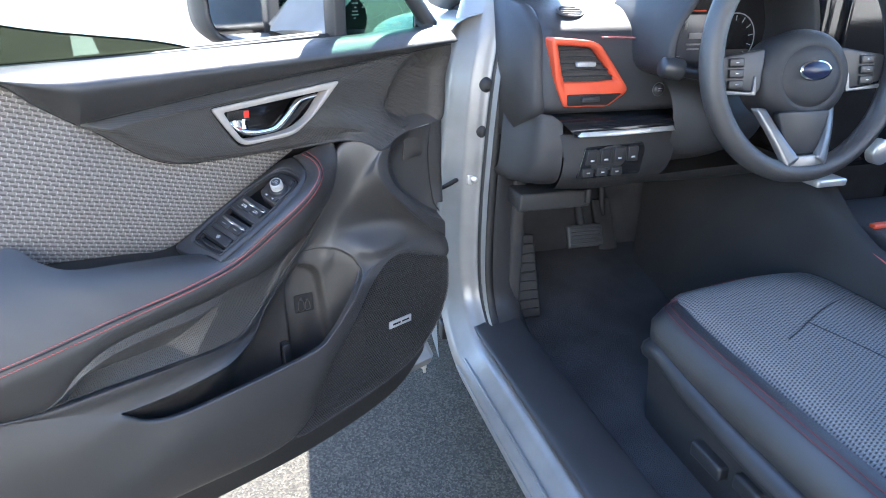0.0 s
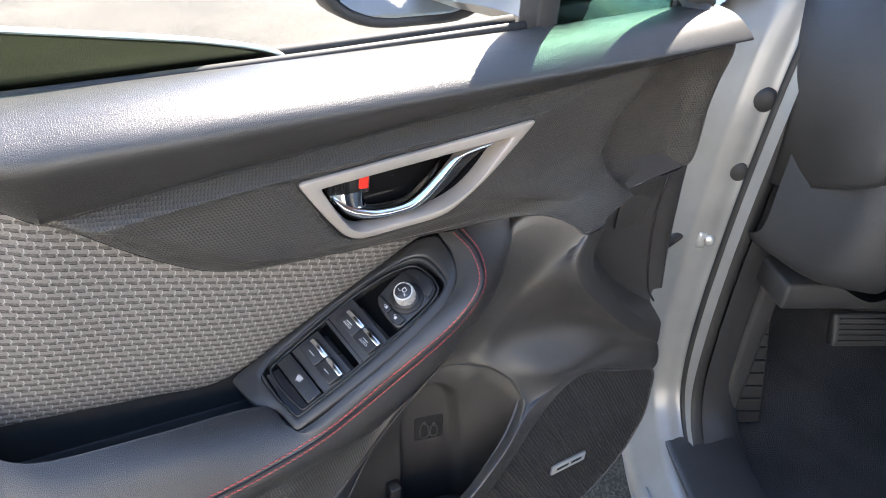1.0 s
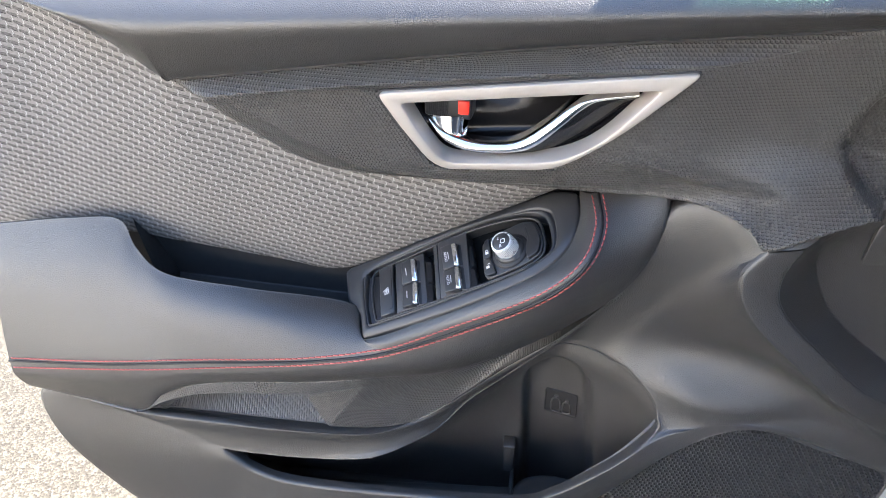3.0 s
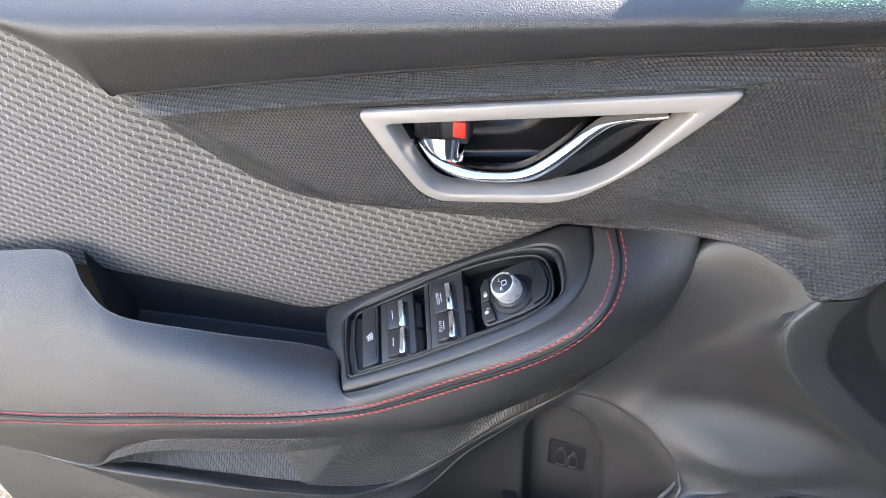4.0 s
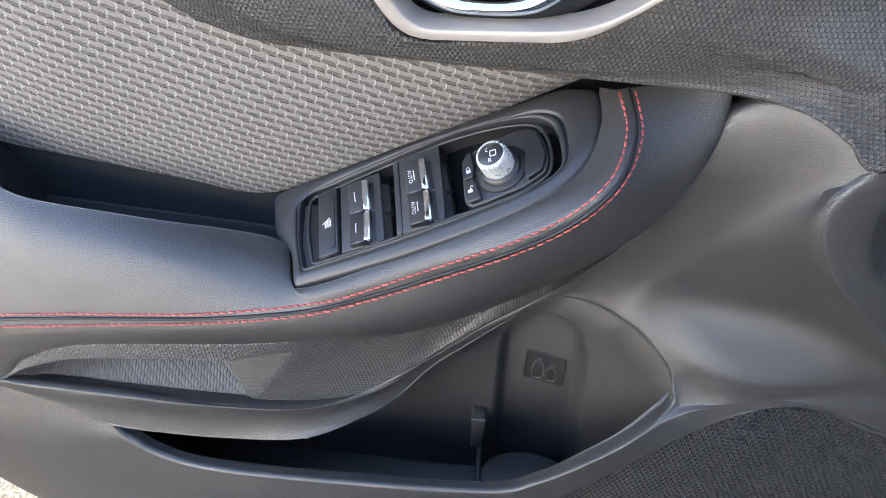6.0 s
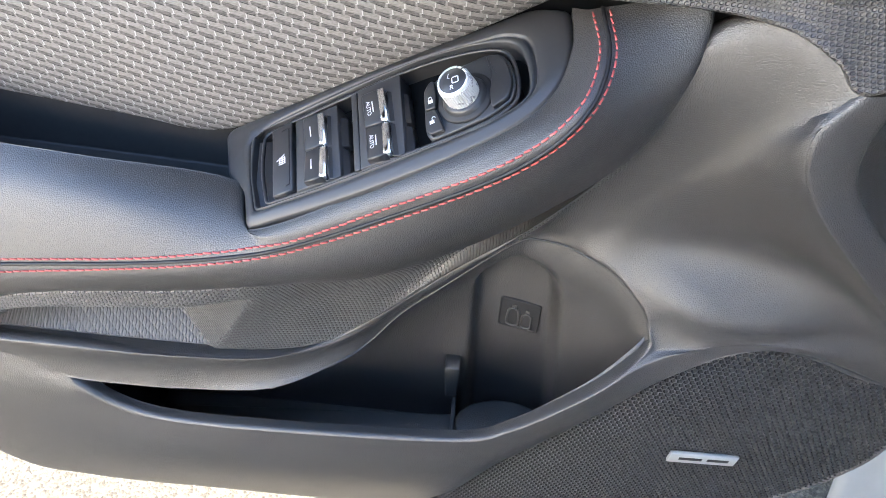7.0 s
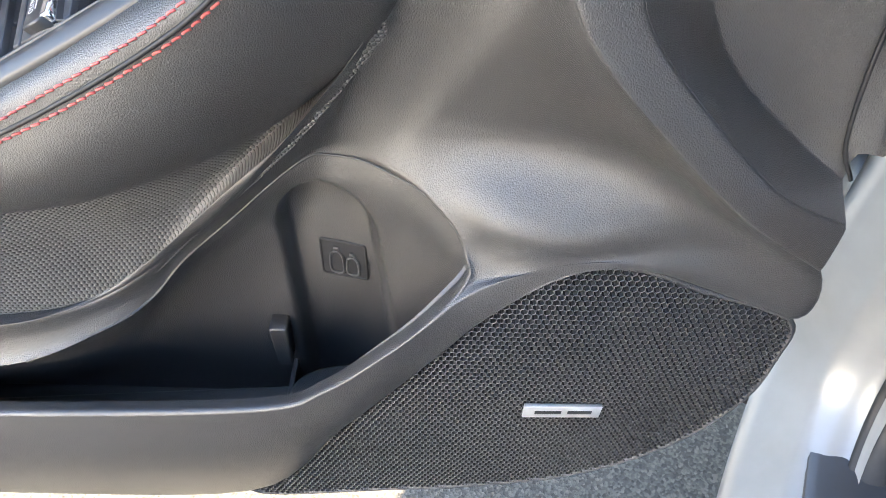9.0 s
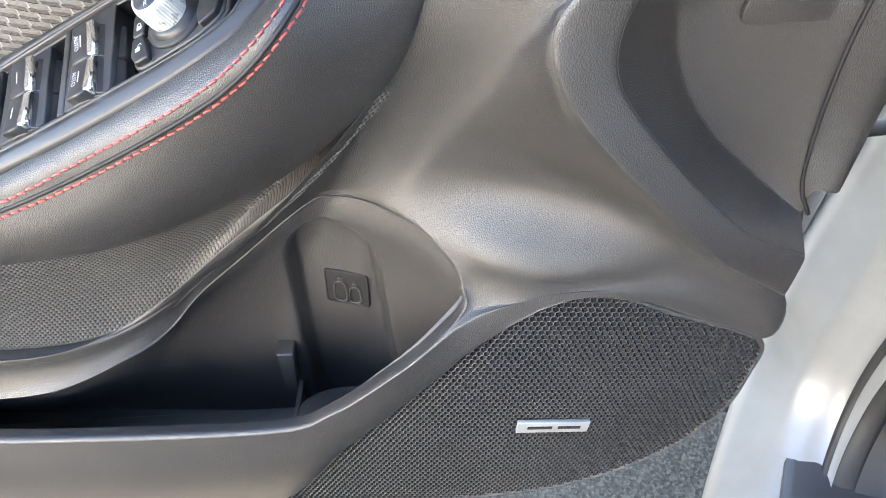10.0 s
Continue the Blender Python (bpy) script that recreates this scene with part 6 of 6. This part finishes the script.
# ---- pedals and foot rest ----
ped = thing("brake_pedal", "black rubber brake pedal in the footwell", "pedal", car_at(0.315, 0.06, 0.49))
bm = box((0.085, 0.016, 0.050), (0, 0, 0), 0.006, pose(0.288, 0.012, 0.545, -25, 0, 0), 3)
carpart("pad", bm, M_RUBBER, ped)
for k in range(5):
    carpart("rib", box((0.070, 0.004, 0.003), (0, -0.009, -0.016 + 0.008 * k), 0.001, pose(0.288, 0.012, 0.545, -25, 0, 0), 1), M_RUBBER, ped)
carpart("arm", tube([(0.288, 0.025, 0.55), (0.295, 0.09, 0.66), (0.31, 0.09, 0.80)], 0.010, 8, 5), M_DARK, ped)
acc = thing("accelerator_pedal", "black accelerator pedal in the footwell", "pedal", car_at(0.43, 0.07, 0.42))
carpart("pad", box((0.050, 0.014, 0.13), (0, 0, 0), 0.005, pose(0.43, 0.17, 0.50, -30, 0, 0), 3), M_RUBBER, acc)
carpart("arm", tube([(0.43, 0.18, 0.52), (0.435, 0.22, 0.66), (0.44, 0.21, 0.78)], 0.008, 8, 5), M_DARK, acc)
rest = thing("foot_rest", "black ribbed foot rest beside the kick panel", "foot rest", car_at(0.17, 0.06, 0.34))
bm = box((0.055, 0.020, 0.19), (0, 0, 0), 0.006, pose(0.172, 0.055, 0.440, -22, 0, 0), 3)
carpart("pad", bm, M_RUBBER, rest)
for k in range(8):
    carpart("rib", box((0.046, 0.004, 0.004), (0, -0.011, -0.075 + 0.021 * k), 0.0012, pose(0.172, 0.055, 0.440, -22, 0, 0), 1), M_RUBBER, rest)

# ---- driver's seat ----
M_PIPING = plain("dark_red_thread", (0.17, 0.030, 0.036), 0.6)
seat = thing("driver_seat", "driver's seat with grey woven cloth, black bolsters and red piping", "seat", car_at(0.49, -0.65, 0.33))
SEAT = Matrix.Translation((0.048, 0.143, -0.132)) @ Matrix.Scale(1.12, 4)


def seatpart(name, bm, material, parent, label="", smooth=True):
    bm.transform(SEAT)
    return carpart(name, bm, material, parent, label, smooth)


def seat_z(x, y):
    """Height of the cushion's top."""
    e = abs(x - 0.398) / 0.205
    return 0.598 + 0.010 * max(0.0, e - 0.45) * 2 - 0.020 * max(0.0, -0.52 - y) - 0.014 * max(0.0, (y + 0.47) / 0.08) ** 2 + 0.032 * (1 - min(1, e) ** 2)


def cushion(x0, x1, y0, y1, nx, ny, lift=0.0, edge=0.010):
    rows = []
    for j in range(ny + 1):
        y = y0 + (y1 - y0) * j / ny
        row = []
        for i in range(nx + 1):
            x = x0 + (x1 - x0) * i / nx + 0.034 * max(0.0, (y + 0.49) / 0.11) ** 2 * (1 - i / nx)
            d = min(i, nx - i, j, ny - j)
            front = -0.062 * ((x - 0.398) / 0.2) ** 2 if j == ny else 0
            row.append((x, y + front * (y - y0) / (y1 - y0), seat_z(x, y) + lift - (edge if d == 0 else edge * 0.25 if d == 1 else 0)))
        rows.append(row)
    return grid_mesh(rows)


seatpart("seat_centre", cushion(0.196, 0.492, -0.98, -0.380, 20, 30, 0.010), M_SEATCLOTH, seat, "grey woven cloth seat cushion")
seatpart("inner_bolster", cushion(0.490, 0.600, -0.98, -0.372, 10, 24, 0.036, 0.030), M_LEATHER, seat, "black leatherette inner bolster")
seatpart("piping", tube([(0.512, y, seat_z(0.512, y) + 0.0362) for y in (-0.98, -0.80, -0.65, -0.55, -0.47, -0.43, -0.41)], 0.0008, 6, 4), M_PIPING, seat)
for seam in ([(0.275, -0.585), (0.305, -0.572), (0.330, -0.560), (0.400, -0.530), (0.488, -0.505)], [(0.330, -0.560), (0.360, -0.70), (0.372, -0.97)]):
    seatpart("cloth_seam", tube([(x, y, seat_z(x, y) + 0.0098) for x, y in seam], 0.0011, 6, 6), M_DARK, seat)
# bolster round the cushion: section swept round front and side
PATHS = [(0.150, -1.05), (0.150, -0.80), (0.152, -0.60), (0.158, -0.49), (0.178, -0.425), (0.236, -0.388), (0.330, -0.368), (0.400, -0.362), (0.480, -0.366), (0.560, -0.388), (0.600, -0.430), (0.608, -0.55), (0.606, -1.05)]
pl = spline([(*p, 0) for p in PATHS], 6)[:, :2]
SEC = [(0.050, 0.000), (0.038, 0.009), (0.020, 0.009), (0.004, -0.004), (-0.006, -0.022), (-0.004, -0.045), (0.012, -0.066)]
rows = []
for i, (x, y) in enumerate(pl):
    a, b = pl[max(i - 1, 0)], pl[min(i + 1, len(pl) - 1)]
    t = (b - a) / np.linalg.norm(b - a)
    nrm = np.array((t[1], -t[0]))
    rows.append([(x + nrm[0] * w, y + nrm[1] * w, seat_z(min(max(x + nrm[0] * w, 0.2), 0.59), y) + h) for w, h in SEC])
bol = seatpart("bolster", grid_mesh(rows), M_LEATHER, seat, "black leatherette seat bolster with red piping")
for w, h in ((0.012, 0.0065), (0.020, 0.0098)):
    line = []
    for i in range(0, len(pl), 3):
        x, y = pl[i]
        a, b = pl[max(i - 1, 0)], pl[min(i + 1, len(pl) - 1)]
        t = (b - a) / np.linalg.norm(b - a)
        line.append((x + t[1] * w, y - t[0] * w, seat_z(min(max(x + t[1] * w, 0.2), 0.59), y) + h))
    seatpart("piping", tube(line, 0.0007, 6, 4), M_PIPING, bol)
seatpart("cloth_edge", tube([(0.195, y, seat_z(0.195, y) + 0.004) for y in (-0.98, -0.7, -0.46)], 0.0009, 6, 6), M_PIPING, seat)
bm = loft([[(0.182, -0.428, 0.545), (0.178, -0.47, 0.575), (0.172, -0.62, 0.555), (0.170, -0.80, 0.54), (0.170, -1.05, 0.53)], [(0.170, -0.430, 0.535), (0.160, -0.48, 0.556), (0.153, -0.62, 0.542), (0.150, -0.80, 0.537), (0.150, -1.05, 0.535)],
           [(0.176, -0.432, 0.49), (0.168, -0.48, 0.515), (0.163, -0.62, 0.495), (0.161, -0.80, 0.485), (0.161, -1.05, 0.48)], [(0.180, -0.44, 0.37), (0.176, -0.50, 0.365), (0.174, -0.62, 0.36), (0.174, -0.80, 0.35), (0.174, -1.05, 0.35)]], 6, 5)
side = seatpart("side_shield", bm, M_DASH, seat, "black plastic seat side cover")
seatpart("shield_rail", tube([(0.176, -0.430, 0.540), (0.164, -0.48, 0.556), (0.156, -0.56, 0.550), (0.153, -0.66, 0.541), (0.152, -0.82, 0.537), (0.152, -1.05, 0.537)], 0.018, 10, 6), M_BLACK, side)
for y, z, l in ((-0.614, 0.475, 0.062), (-0.690, 0.490, 0.046)):
    seatpart("seat_switch", box((0.020, l, 0.024), (0.158, y, z), 0.006, None, 3), M_SWITCH, side, "black power seat switch")
seatpart("seat_base", box((0.36, 0.50, 0.16), (0.40, -0.72, 0.42), 0.02), M_DARK, seat)
bm = loft([[(0.20, -0.98, 0.58), (0.30, -0.99, 0.60), (0.40, -1.0, 0.60), (0.50, -0.99, 0.60), (0.60, -0.98, 0.58)], [(0.17, -1.02, 0.80), (0.28, -1.08, 0.80), (0.40, -1.10, 0.80), (0.52, -1.08, 0.80), (0.63, -1.02, 0.80)], [(0.19, -1.15, 1.15), (0.28, -1.19, 1.18), (0.40, -1.20, 1.18), (0.52, -1.19, 1.18), (0.61, -1.15, 1.15)]], 6, 6)
seatpart("backrest", bm, M_LEATHER, seat, "black seat backrest")
seatpart("backrest_side", tube([(0.185, -0.90, 0.58), (0.170, -0.93, 0.70), (0.165, -1.0, 0.90), (0.18, -1.12, 1.12)], 0.05, 12, 6), M_LEATHER, seat)
